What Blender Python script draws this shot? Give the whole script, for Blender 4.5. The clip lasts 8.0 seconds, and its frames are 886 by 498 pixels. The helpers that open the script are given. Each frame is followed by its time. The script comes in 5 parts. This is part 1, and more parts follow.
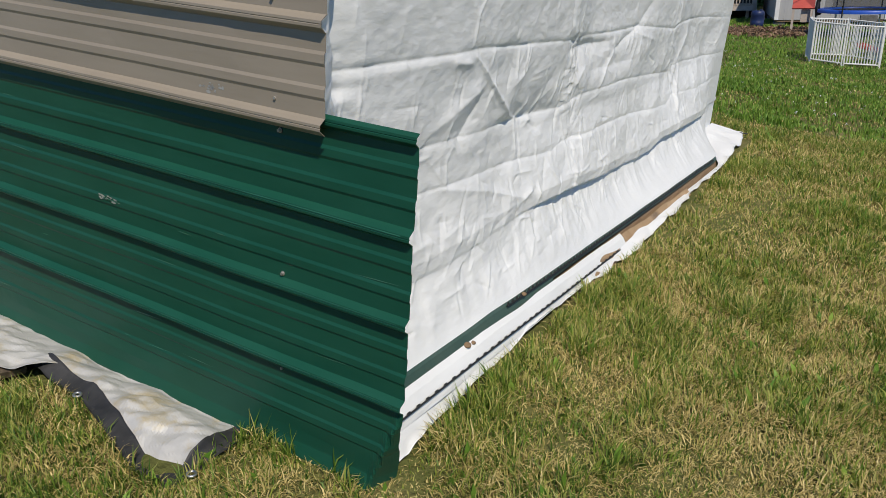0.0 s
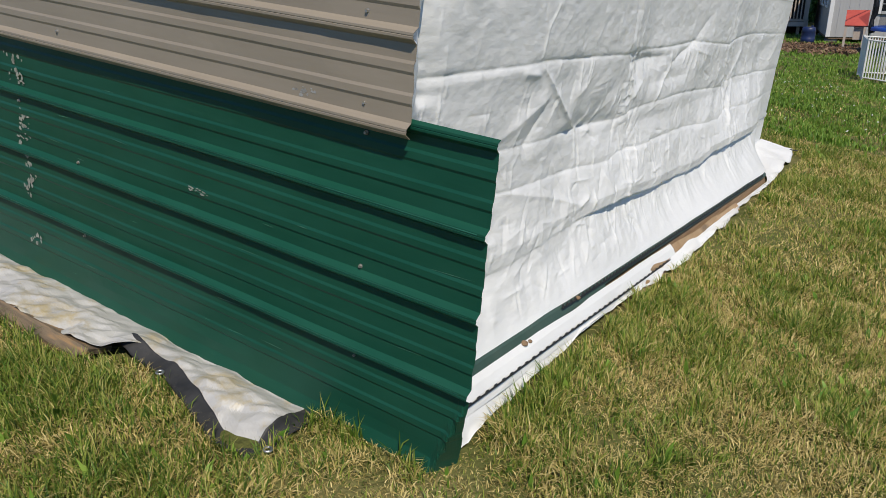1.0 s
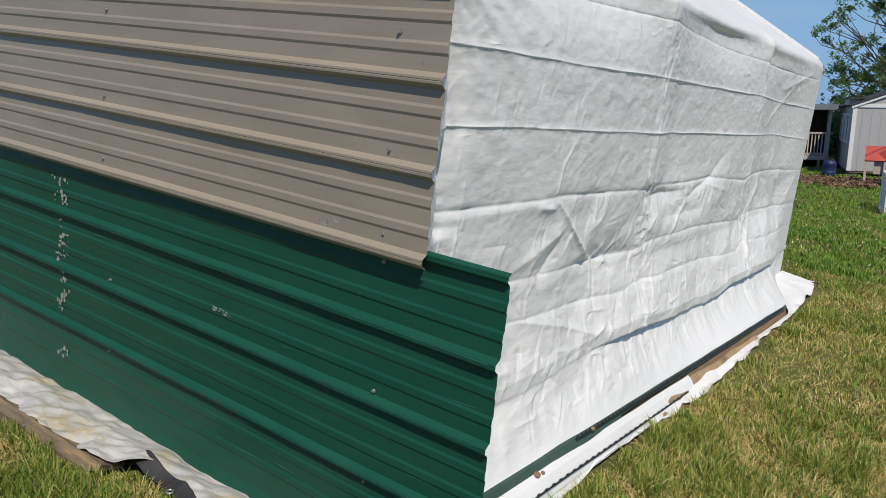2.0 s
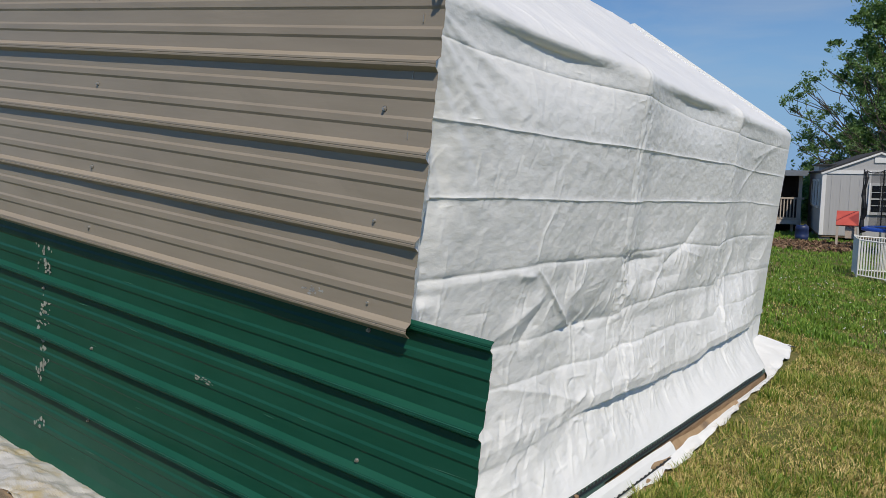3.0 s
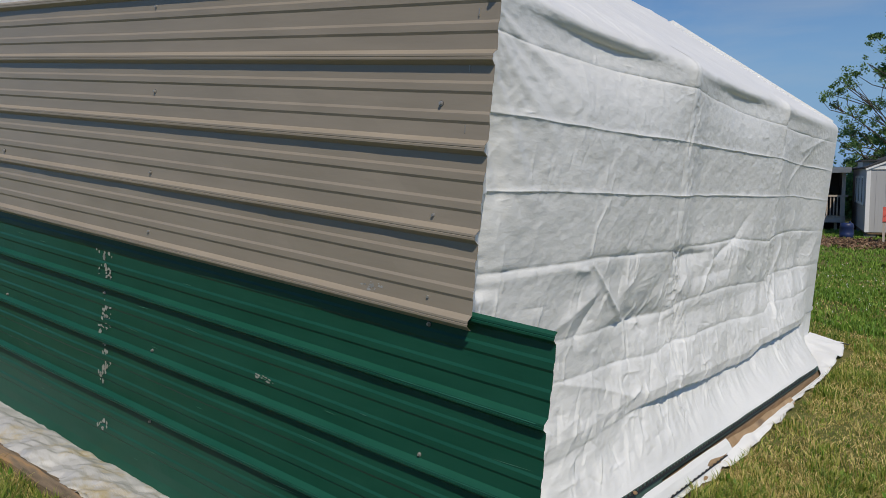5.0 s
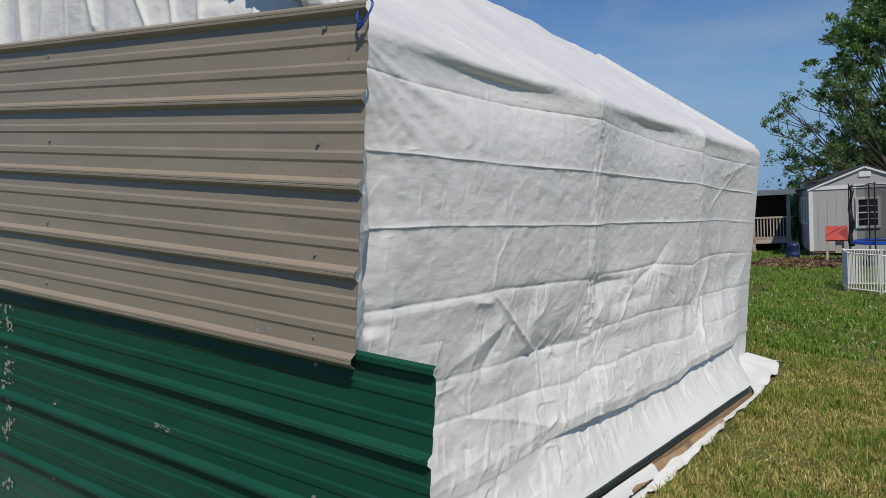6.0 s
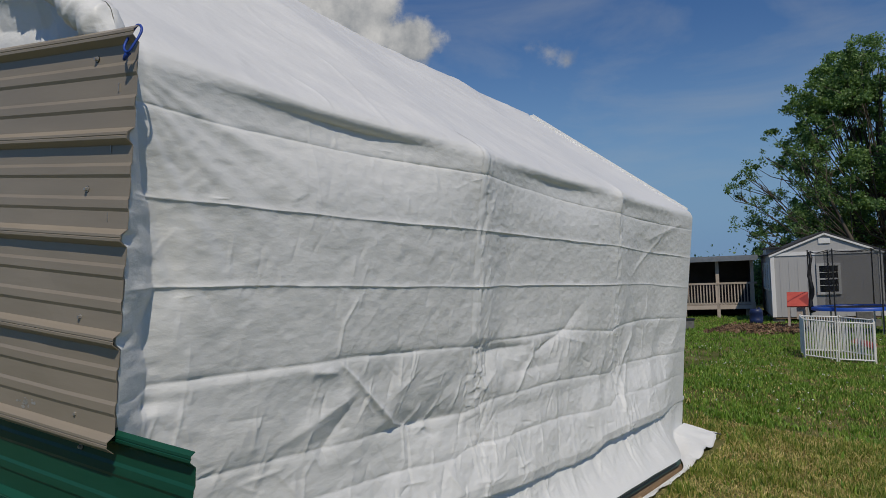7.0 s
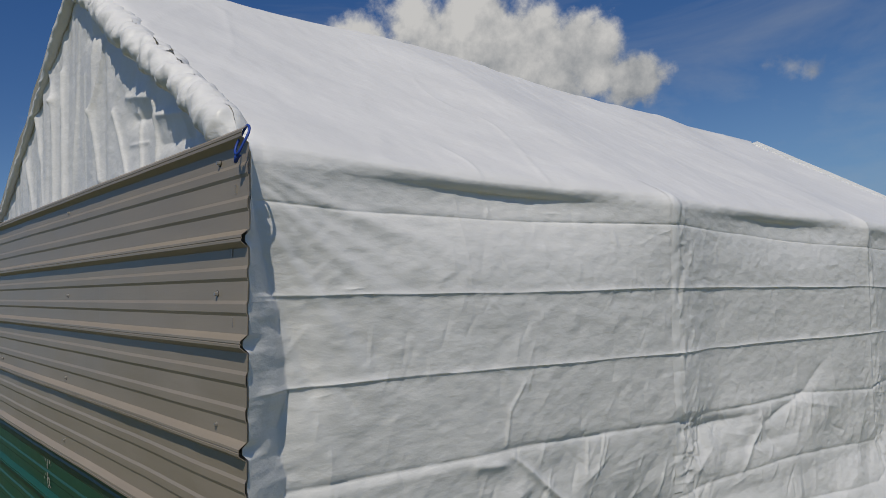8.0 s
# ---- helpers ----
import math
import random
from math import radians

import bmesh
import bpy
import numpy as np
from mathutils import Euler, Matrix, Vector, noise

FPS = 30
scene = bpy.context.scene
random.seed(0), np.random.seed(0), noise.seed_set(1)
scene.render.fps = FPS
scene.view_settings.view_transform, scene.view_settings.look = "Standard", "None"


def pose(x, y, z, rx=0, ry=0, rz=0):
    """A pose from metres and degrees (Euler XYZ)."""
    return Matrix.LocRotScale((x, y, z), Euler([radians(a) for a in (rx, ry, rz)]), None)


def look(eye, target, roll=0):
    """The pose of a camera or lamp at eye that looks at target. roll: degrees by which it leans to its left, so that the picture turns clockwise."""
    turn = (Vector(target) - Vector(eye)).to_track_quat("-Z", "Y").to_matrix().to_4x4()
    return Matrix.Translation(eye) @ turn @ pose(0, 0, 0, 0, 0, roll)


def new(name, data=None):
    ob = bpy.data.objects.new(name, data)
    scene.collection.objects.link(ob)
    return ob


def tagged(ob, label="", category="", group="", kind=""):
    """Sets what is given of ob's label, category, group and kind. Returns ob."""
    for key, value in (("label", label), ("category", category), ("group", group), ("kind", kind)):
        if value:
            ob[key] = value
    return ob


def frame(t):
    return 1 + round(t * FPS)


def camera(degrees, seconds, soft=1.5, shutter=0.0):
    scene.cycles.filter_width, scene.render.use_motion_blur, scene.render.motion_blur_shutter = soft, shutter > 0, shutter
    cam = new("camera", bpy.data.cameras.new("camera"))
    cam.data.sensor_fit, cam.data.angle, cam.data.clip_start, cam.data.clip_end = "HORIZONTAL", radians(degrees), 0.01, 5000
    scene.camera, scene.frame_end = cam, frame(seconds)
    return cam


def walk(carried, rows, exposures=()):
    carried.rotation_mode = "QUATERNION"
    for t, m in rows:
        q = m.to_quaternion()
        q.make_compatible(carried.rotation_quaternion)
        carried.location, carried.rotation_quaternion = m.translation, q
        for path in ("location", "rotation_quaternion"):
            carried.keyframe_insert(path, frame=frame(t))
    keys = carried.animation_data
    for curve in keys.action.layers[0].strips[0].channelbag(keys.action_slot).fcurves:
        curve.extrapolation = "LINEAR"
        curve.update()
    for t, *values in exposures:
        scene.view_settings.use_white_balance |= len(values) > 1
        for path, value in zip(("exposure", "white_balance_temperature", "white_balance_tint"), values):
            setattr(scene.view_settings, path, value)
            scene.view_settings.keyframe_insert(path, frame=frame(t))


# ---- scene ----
# the shelter and its slope of lawn lean a little against the level of the far yard
SITE = pose(0, 0, 0, -1.42, 5.66, 0)
cam = camera(61.0, 8.0, 0.75)
PATH = [
    (0, (0.822, -1.373, 1.317), (-0.059, 0.26, 0.571), 4.5),
    (0.5, (0.809, -1.439, 1.298), (-0.095, 0.157, 0.5), 4.9),
    (1, (0.802, -1.529, 1.336), (-0.161, 0.061, 0.598), 5.7),
    (1.5, (0.836, -1.54, 1.364), (-0.229, 0.045, 0.77), 5.7),
    (3, (0.865, -1.596, 1.402), (-0.219, 0.063, 1.129), 6.5),
    (3.5, (0.892, -1.59, 1.405), (-0.167, 0.084, 1.125), 6.4),
    (4, (0.855, -1.59, 1.392), (-0.264, 0.041, 1.097), 6.7),
    (5.5, (0.822, -1.663, 1.352), (-0.325, -0.042, 1.117), 4.1),
    (6, (1.007, -1.527, 1.377), (-0.086, 0.14, 1.215), 2.8),
    (6.5, (1.204, -1.341, 1.413), (0.187, 0.38, 1.362), 2.9),
    (7, (1.237, -1.069, 1.381), (0.183, 0.631, 1.389), 3.4),
    (7.5, (1.211, -0.886, 1.412), (-0.08, 0.641, 1.443), 2.5),
    (8, (1.275, -0.742, 1.476), (-0.253, 0.543, 1.591), -0.6),
]
walk(cam, [(t, SITE @ look(eye, target, roll)) for t, eye, target, roll in PATH], exposures=[(t, s, 7380, 8.95) for t, s in ((0.0, -0.02), (1.5, 0.03), (3.0, -0.04), (3.5, -0.20), (5.5, -0.20), (6.5, -0.30), (7.0, -0.55), (8.0, -0.55))])

# ---- world and sun ----
SUN_WAY = Vector((0.45, -0.415, 0.79)).normalized()
world = bpy.data.worlds.new("sky")
scene.world = world
world.use_nodes = True
wn, wl = world.node_tree.nodes, world.node_tree.links
wn.clear()


def wnode(kind, **inputs):
    n = wn.new(kind)
    for k, v in inputs.items():
        n.inputs[k].default_value = v
    return n


def wmath(op, a, b=None):
    n = wn.new("ShaderNodeMath")
    n.operation = op
    for i, v in enumerate((a, b)):
        if v is None:
            continue
        if isinstance(v, (int, float)):
            n.inputs[i].default_value = v
        else:
            wl.new(v, n.inputs[i])
    return n.outputs[0]


sky = wn.new("ShaderNodeTexSky")
sky.sky_type, sky.sun_disc = "NISHITA", False
sky.sun_elevation = math.asin(SUN_WAY.z)
sky.sun_rotation = math.atan2(SUN_WAY.x, SUN_WAY.y)
sky.air_density, sky.dust_density, sky.ozone_density = 1.0, 0.0, 1.6
coord = wn.new("ShaderNodeTexCoord")


def cloud(centre, blobs, soft=0.03, grain=14.0, rough=0.055):
    """Cover of one cumulus made of several round heaps: (dx, dz, radius) about a direction."""
    c = (SITE.to_3x3() @ Vector(centre)).normalized()
    side = c.cross(Vector((0, 0, 1))).normalized()
    up = side.cross(c)
    noise_node = wnode("ShaderNodeTexNoise", Scale=grain, Detail=7.0, Roughness=0.6)
    wl.new(coord.outputs["Generated"], noise_node.inputs["Vector"])
    bump = wmath("MULTIPLY", wmath("SUBTRACT", noise_node.outputs["Fac"], 0.5), rough * 4)
    best = None
    for dx, dz, r in blobs:
        p = (c + side * dx + up * dz).normalized()
        d = wn.new("ShaderNodeVectorMath")
        d.operation = "DISTANCE"
        wl.new(coord.outputs["Generated"], d.inputs[0])
        d.inputs[1].default_value = p
        v = wmath("SUBTRACT", r, d.outputs["Value"])
        best = v if best is None else wmath("MAXIMUM", best, v)
    deep = wmath("ADD", best, bump)
    ramp = wn.new("ShaderNodeMapRange")
    ramp.interpolation_type = "SMOOTHSTEP"
    ramp.inputs["From Min"].default_value = -0.005
    ramp.inputs["From Max"].default_value = soft
    wl.new(deep, ramp.inputs["Value"])
    return ramp.outputs["Result"], deep


big, big_deep = cloud((-0.673, 0.675, 0.305), [(-0.17, 0.03, 0.046), (-0.11, 0.045, 0.060), (-0.045, 0.03, 0.066), (0.035, 0.008, 0.058), (0.10, -0.012, 0.062), (0.16, -0.05, 0.044), (0.05, -0.035, 0.065), (-0.10, -0.015, 0.075), (-0.02, -0.03, 0.07)], soft=0.022, grain=11.0, rough=0.036)
small, small_deep = cloud((-0.405, 0.878, 0.262), [(0.0, 0.0, 0.014), (0.022, -0.012, 0.011), (-0.008, 0.012, 0.012)], soft=0.03, grain=30.0, rough=0.018)
cover = wmath("MAXIMUM", big, wmath("MULTIPLY", small, 0.75))
wisps = wnode("ShaderNodeTexNoise", Scale=2.4, Detail=6.0, Roughness=0.6, Distortion=0.6)
stretch = wnode("ShaderNodeMapping")
stretch.inputs["Scale"].default_value = (1.0, 1.0, 3.2)
wl.new(coord.outputs["Generated"], stretch.inputs["Vector"])
wl.new(stretch.outputs["Vector"], wisps.inputs["Vector"])
veil = wn.new("ShaderNodeMapRange")
veil.inputs["From Min"].default_value, veil.inputs["From Max"].default_value, veil.inputs["To Max"].default_value = 0.48, 0.86, 0.42
wl.new(wisps.outputs["Fac"], veil.inputs["Value"])
shade = wn.new("ShaderNodeMapRange")
for key, val in (("From Min", 0.26), ("From Max", 0.40), ("To Min", 1.0), ("To Max", 0.0)):
    shade.inputs[key].default_value = val
cloud_up = wn.new("ShaderNodeSeparateXYZ")
wl.new(coord.outputs["Generated"], cloud_up.inputs["Vector"])
puff = wnode("ShaderNodeTexNoise", Scale=22.0, Detail=5.0, Roughness=0.6)
wl.new(coord.outputs["Generated"], puff.inputs["Vector"])
wl.new(wmath("ADD", cloud_up.outputs["Z"], wmath("MULTIPLY", wmath("SUBTRACT", puff.outputs["Fac"], 0.5), 0.34)), shade.inputs["Value"])
cloud_tint = wn.new("ShaderNodeMix")
cloud_tint.data_type = "RGBA"
cloud_tint.inputs["A"].default_value = (7.6, 8.0, 8.8, 1)
cloud_tint.inputs["B"].default_value = (3.1, 3.6, 4.4, 1)
wl.new(shade.outputs["Result"], cloud_tint.inputs["Factor"])
veiled = wn.new("ShaderNodeMix")
veiled.data_type = "RGBA"
veiled.inputs["B"].default_value = (5.2, 5.8, 6.6, 1)
wl.new(veil.outputs["Result"], veiled.inputs["Factor"])
vivid = wnode("ShaderNodeHueSaturation", Hue=0.515, Saturation=1.38, Value=1.09)
wl.new(sky.outputs["Color"], vivid.inputs["Color"])
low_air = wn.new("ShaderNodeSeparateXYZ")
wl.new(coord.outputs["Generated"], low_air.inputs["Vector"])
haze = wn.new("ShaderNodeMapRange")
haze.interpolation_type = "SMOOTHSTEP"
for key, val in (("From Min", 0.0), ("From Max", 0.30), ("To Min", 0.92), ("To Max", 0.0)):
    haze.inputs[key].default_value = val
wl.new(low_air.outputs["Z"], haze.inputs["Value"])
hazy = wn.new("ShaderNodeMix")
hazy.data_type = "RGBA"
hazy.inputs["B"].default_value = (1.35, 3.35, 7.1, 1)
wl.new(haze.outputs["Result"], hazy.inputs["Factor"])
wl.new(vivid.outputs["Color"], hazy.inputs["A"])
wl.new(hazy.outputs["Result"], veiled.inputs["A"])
clouded = wn.new("ShaderNodeMix")
clouded.data_type = "RGBA"
wl.new(cover, clouded.inputs["Factor"])
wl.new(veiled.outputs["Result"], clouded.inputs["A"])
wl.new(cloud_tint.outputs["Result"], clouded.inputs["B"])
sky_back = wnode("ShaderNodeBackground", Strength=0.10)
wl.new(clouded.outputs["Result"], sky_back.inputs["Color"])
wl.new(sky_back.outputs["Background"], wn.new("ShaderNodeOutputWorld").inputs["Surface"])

sun = new("sun", bpy.data.lights.new("sun", "SUN"))
sun.data.energy, sun.data.angle, sun.data.color = 3.7, radians(0.53), (1.0, 0.96, 0.9)
sun.matrix_basis = look(SUN_WAY * 40, (0, 0, 0))


# ---- materials ----
def material(name, colours, rough=0.5, metal=0.0, scale=8.0, bump=0.0, bump_scale=60.0, island=0.0, stain=None, stain_scale=1.5, stain_at=0.62, spec=0.5, stretch_by=(1, 1, 1), coat=0.0, per_object=0.0, crumple=(), see_through=0.0):
    """Colour that drifts between the given ones, fine relief, and stains of a second, larger scale."""
    m = bpy.data.materials.new(name)
    m.use_nodes = True
    nodes, links = m.node_tree.nodes, m.node_tree.links
    p = nodes["Principled BSDF"]
    p.inputs["Metallic"].default_value = metal
    p.inputs["Specular IOR Level"].default_value = spec
    p.inputs["Coat Weight"].default_value = coat
    tc = nodes.new("ShaderNodeTexCoord")
    mp = nodes.new("ShaderNodeMapping")
    mp.inputs["Scale"].default_value = stretch_by
    links.new(tc.outputs["Object"], mp.inputs["Vector"])
    n1 = nodes.new("ShaderNodeTexNoise")
    n1.inputs["Scale"].default_value, n1.inputs["Detail"].default_value, n1.inputs["Roughness"].default_value = scale, 6, 0.6
    links.new(mp.outputs["Vector"], n1.inputs["Vector"])
    value = n1.outputs["Fac"]
    if island or per_object:
        src = nodes.new("ShaderNodeNewGeometry").outputs["Random Per Island"] if island else nodes.new("ShaderNodeObjectInfo").outputs["Random"]
        mix = nodes.new("ShaderNodeMix")
        mix.inputs["Factor"].default_value = island or per_object
        links.new(value, mix.inputs["A"])
        links.new(src, mix.inputs["B"])
        value = mix.outputs["Result"]
    ramp = nodes.new("ShaderNodeValToRGB")
    ramp.color_ramp.elements[0].position, ramp.color_ramp.elements[1].position = 0.28, 0.72
    if island:
        ramp.color_ramp.elements[0].position, ramp.color_ramp.elements[1].position = 0.15, 0.85
    while len(ramp.color_ramp.elements) < len(colours):
        ramp.color_ramp.elements.new(0.5)
    lo, hi = ramp.color_ramp.elements[0].position, ramp.color_ramp.elements[-1].position
    for i, c in enumerate(colours):
        e = ramp.color_ramp.elements[i]
        e.position = lo + (hi - lo) * i / max(1, len(colours) - 1)
        e.color = (*c, 1)
    links.new(value, ramp.inputs["Fac"])
    colour = ramp.outputs["Color"]
    if stain:
        n2 = nodes.new("ShaderNodeTexNoise")
        n2.inputs["Scale"].default_value, n2.inputs["Detail"].default_value, n2.inputs["Roughness"].default_value = stain_scale, 8, 0.7
        links.new(mp.outputs["Vector"], n2.inputs["Vector"])
        mr = nodes.new("ShaderNodeMapRange")
        mr.inputs["From Min"].default_value, mr.inputs["From Max"].default_value, mr.inputs["To Max"].default_value = stain_at, stain_at + 0.14, 0.8
        links.new(n2.outputs["Fac"], mr.inputs["Value"])
        mx = nodes.new("ShaderNodeMix")
        mx.data_type = "RGBA"
        mx.inputs["B"].default_value = (*stain, 1)
        links.new(mr.outputs["Result"], mx.inputs["Factor"])
        links.new(colour, mx.inputs["A"])
        colour = mx.outputs["Result"]
    links.new(colour, p.inputs["Base Color"])
    rr = nodes.new("ShaderNodeMapRange")
    rr.inputs["To Min"].default_value, rr.inputs["To Max"].default_value = max(0.02, rough - 0.1), min(1.0, rough + 0.1)
    links.new(n1.outputs["Fac"], rr.inputs["Value"])
    links.new(rr.outputs["Result"], p.inputs["Roughness"])
    if bump:
        n3 = nodes.new("ShaderNodeTexNoise")
        n3.inputs["Scale"].default_value, n3.inputs["Detail"].default_value = bump_scale, 4
        links.new(mp.outputs["Vector"], n3.inputs["Vector"])
        b = nodes.new("ShaderNodeBump")
        b.inputs["Strength"].default_value, b.inputs["Distance"].default_value = 1.0, bump
        links.new(n3.outputs["Fac"], b.inputs["Height"])
        last = b.outputs["Normal"]
        # flat facets with sharp creases between them
        for k, (fine, high) in enumerate(crumple):
            warp = nodes.new("ShaderNodeTexNoise")
            warp.inputs["Scale"].default_value, warp.inputs["Detail"].default_value = fine * 0.7, 3
            links.new(mp.outputs["Vector"], warp.inputs["Vector"])
            push = nodes.new("ShaderNodeVectorMath")
            push.operation = "MULTIPLY_ADD"
            push.inputs[1].default_value = (0.5 / fine,) * 3
            links.new(warp.outputs["Color"], push.inputs[0])
            links.new(mp.outputs["Vector"], push.inputs[2])
            cells = nodes.new("ShaderNodeTexVoronoi")
            cells.feature = "F1" if k % 2 else "DISTANCE_TO_EDGE"
            cells.inputs["Scale"].default_value = fine
            links.new(push.outputs["Vector"], cells.inputs["Vector"])
            c = nodes.new("ShaderNodeBump")
            c.inputs["Strength"].default_value, c.inputs["Distance"].default_value = 1.0, high
            links.new(cells.outputs["Distance"], c.inputs["Height"])
            links.new(last, c.inputs["Normal"])
            last = c.outputs["Normal"]
        links.new(last, p.inputs["Normal"])
    if see_through:
        thin = nodes.new("ShaderNodeBsdfTranslucent")
        thin.inputs["Color"].default_value = (0.92, 0.90, 0.80, 1)
        both = nodes.new("ShaderNodeMixShader")
        both.inputs["Fac"].default_value = see_through
        links.new(p.outputs["BSDF"], both.inputs[1])
        links.new(thin.outputs["BSDF"], both.inputs[2])
        links.new(both.outputs["Shader"], nodes["Material Output"].inputs["Surface"])
    return m


GREEN = material("green_paint", [(0.005, 0.066, 0.041), (0.010, 0.085, 0.054)], 0.38, 0, 5, 0.0004, 25, stain=(0.016, 0.100, 0.064), stain_scale=4, stain_at=0.60, stretch_by=(0.6, 1, 3), spec=0.24)
TAN = material("tan_paint", [(0.280, 0.240, 0.188), (0.325, 0.280, 0.222)], 0.42, 0, 5, 0.0004, 25, stain=(0.27, 0.21, 0.155), stain_scale=3, stain_at=0.64, stretch_by=(0.5, 1, 3))
TARP = material("white_poly_tarp", [(0.80, 0.81, 0.80), (0.85, 0.86, 0.85)], 0.42, 0, 3, 0.0024, 34, spec=0.4, stretch_by=(1, 0.6, 1.4), crumple=((9.0, 0.0012), (17.0, 0.0012)), see_through=0.07)
TARP_SEAM = material("tarp_seam", [(0.84, 0.85, 0.84), (0.87, 0.88, 0.87)], 0.4, 0, 6, 0.0006, 60)
SILVER = material("silver_tarp", [(0.42, 0.42, 0.41), (0.58, 0.58, 0.56)], 0.52, 0.1, 7, 0.0016, 45, stain=(0.46, 0.37, 0.19), stain_scale=6, stain_at=0.52)
HEM = material("black_hem", [(0.018, 0.019, 0.021), (0.05, 0.05, 0.05)], 0.6, 0, 14, 0.001, 60, stain=(0.12, 0.11, 0.10), stain_scale=9, stain_at=0.6)
ZINC = material("zinc", [(0.55, 0.55, 0.55), (0.7, 0.7, 0.7)], 0.35, 0.9, 30)
SCREW = material("screw_head", [(0.32, 0.31, 0.29), (0.5, 0.48, 0.45)], 0.4, 0.6, 60)
RUBBER = material("rubber_washer", [(0.02, 0.02, 0.02), (0.04, 0.04, 0.04)], 0.7)
WOOD = material("weathered_wood", [(0.16, 0.10, 0.055), (0.30, 0.20, 0.115)], 0.8, 0, 12, 0.002, 40, stain=(0.07, 0.045, 0.03), stain_scale=5, stretch_by=(6, 0.5, 6))
STRIP_GREEN = material("dull_green_strip", [(0.035, 0.075, 0.058), (0.060, 0.100, 0.080)], 0.5, 0, 12, 0.0006, 60, stain=(0.08, 0.075, 0.06), stain_scale=7, stain_at=0.6)
DARK_STRIP = material("dark_strip", [(0.008, 0.009, 0.009), (0.02, 0.021, 0.02)], 0.6, 0.0, 20, 0.0005, 80)
BLUE_TIE = material("blue_cord", [(0.01, 0.05, 0.30), (0.02, 0.08, 0.42)], 0.5, 0, 30)
SOIL = material("lawn_soil", [(0.068, 0.085, 0.022), (0.125, 0.130, 0.044), (0.24, 0.20, 0.088)], 0.95, 0, 1.3, 0.03, 30, stain=(0.34, 0.26, 0.14), stain_scale=2.2, stain_at=0.58, spec=0.1)
FAR_BLADES = material("far_grass_blades", [(0.06, 0.15, 0.016), (0.14, 0.27, 0.035), (0.24, 0.34, 0.06)], 0.5, 0, 0.9, island=0.6, spec=0.3)
BLADES = material("grass_blades", [(0.03, 0.09, 0.010), (0.12, 0.215, 0.03), (0.29, 0.34, 0.07), (0.58, 0.50, 0.20)], 0.5, 0, 0.9, island=0.6, spec=0.3)
STRAW = material("dry_blades", [(0.25, 0.20, 0.06), (0.46, 0.37, 0.14), (0.74, 0.60, 0.29)], 0.7, 0, 2, island=0.6, spec=0.2)
LEAF = material("leaves", [(0.078, 0.148, 0.056), (0.137, 0.235, 0.087), (0.235, 0.345, 0.135)], 0.45, 0, 0.6, island=0.6, spec=0.35)
BARK = material("bark", [(0.05, 0.04, 0.032), (0.12, 0.10, 0.08)], 0.9, 0, 6, 0.02, 12, stretch_by=(1, 1, 0.3))
SHED_GREY = material("grey_siding", [(0.42, 0.42, 0.42), (0.46, 0.46, 0.46)], 0.6, 0, 3, 0.003, 9, stretch_by=(8, 8, 0.4))
WHITE_TRIM = material("white_trim", [(0.74, 0.74, 0.73), (0.82, 0.82, 0.81)], 0.5, 0, 4)
ROOF_DARK = material("shingles", [(0.03, 0.031, 0.034), (0.06, 0.06, 0.062)], 0.85, 0, 20, 0.006, 22)
WINDOW_DARK = material("window_glass", [(0.01, 0.012, 0.015), (0.02, 0.022, 0.025)], 0.08, 0, 3, spec=0.8)
NET = material("black_steel", [(0.012, 0.012, 0.014), (0.03, 0.03, 0.032)], 0.5, 0.2, 10)
BLUE_PAD = material("blue_vinyl", [(0.01, 0.07, 0.38), (0.02, 0.10, 0.5)], 0.4, 0, 6)
PEN_WHITE = material("white_plastic", [(0.72, 0.72, 0.69), (0.82, 0.82, 0.79)], 0.45, 0, 8)
RED = material("red_plastic", [(0.42, 0.06, 0.045), (0.55, 0.10, 0.07)], 0.5, 0, 5)
BARREL = material("blue_barrel_plastic", [(0.008, 0.02, 0.07), (0.015, 0.03, 0.11)], 0.45, 0, 5)
PORCH_WOOD = material("porch_wood", [(0.42, 0.35, 0.29), (0.58, 0.50, 0.43)], 0.75, 0, 6, 0.002, 30, per_object=0.4)
PORCH_DARK = material("porch_siding", [(0.035, 0.03, 0.028), (0.06, 0.05, 0.046)], 0.8, 0, 4)
PORCH_ROOF = material("porch_roof_metal", [(0.20, 0.22, 0.24), (0.30, 0.32, 0.34)], 0.45, 0.4, 5)
CONCRETE = material("concrete_block", [(0.10, 0.10, 0.095), (0.2, 0.2, 0.19)], 0.9, 0, 10, 0.004, 40)
MULCH = material("dead_leaves", [(0.10, 0.055, 0.03), (0.20, 0.12, 0.07), (0.30, 0.2, 0.13)], 0.9, 0, 3, island=0.7)


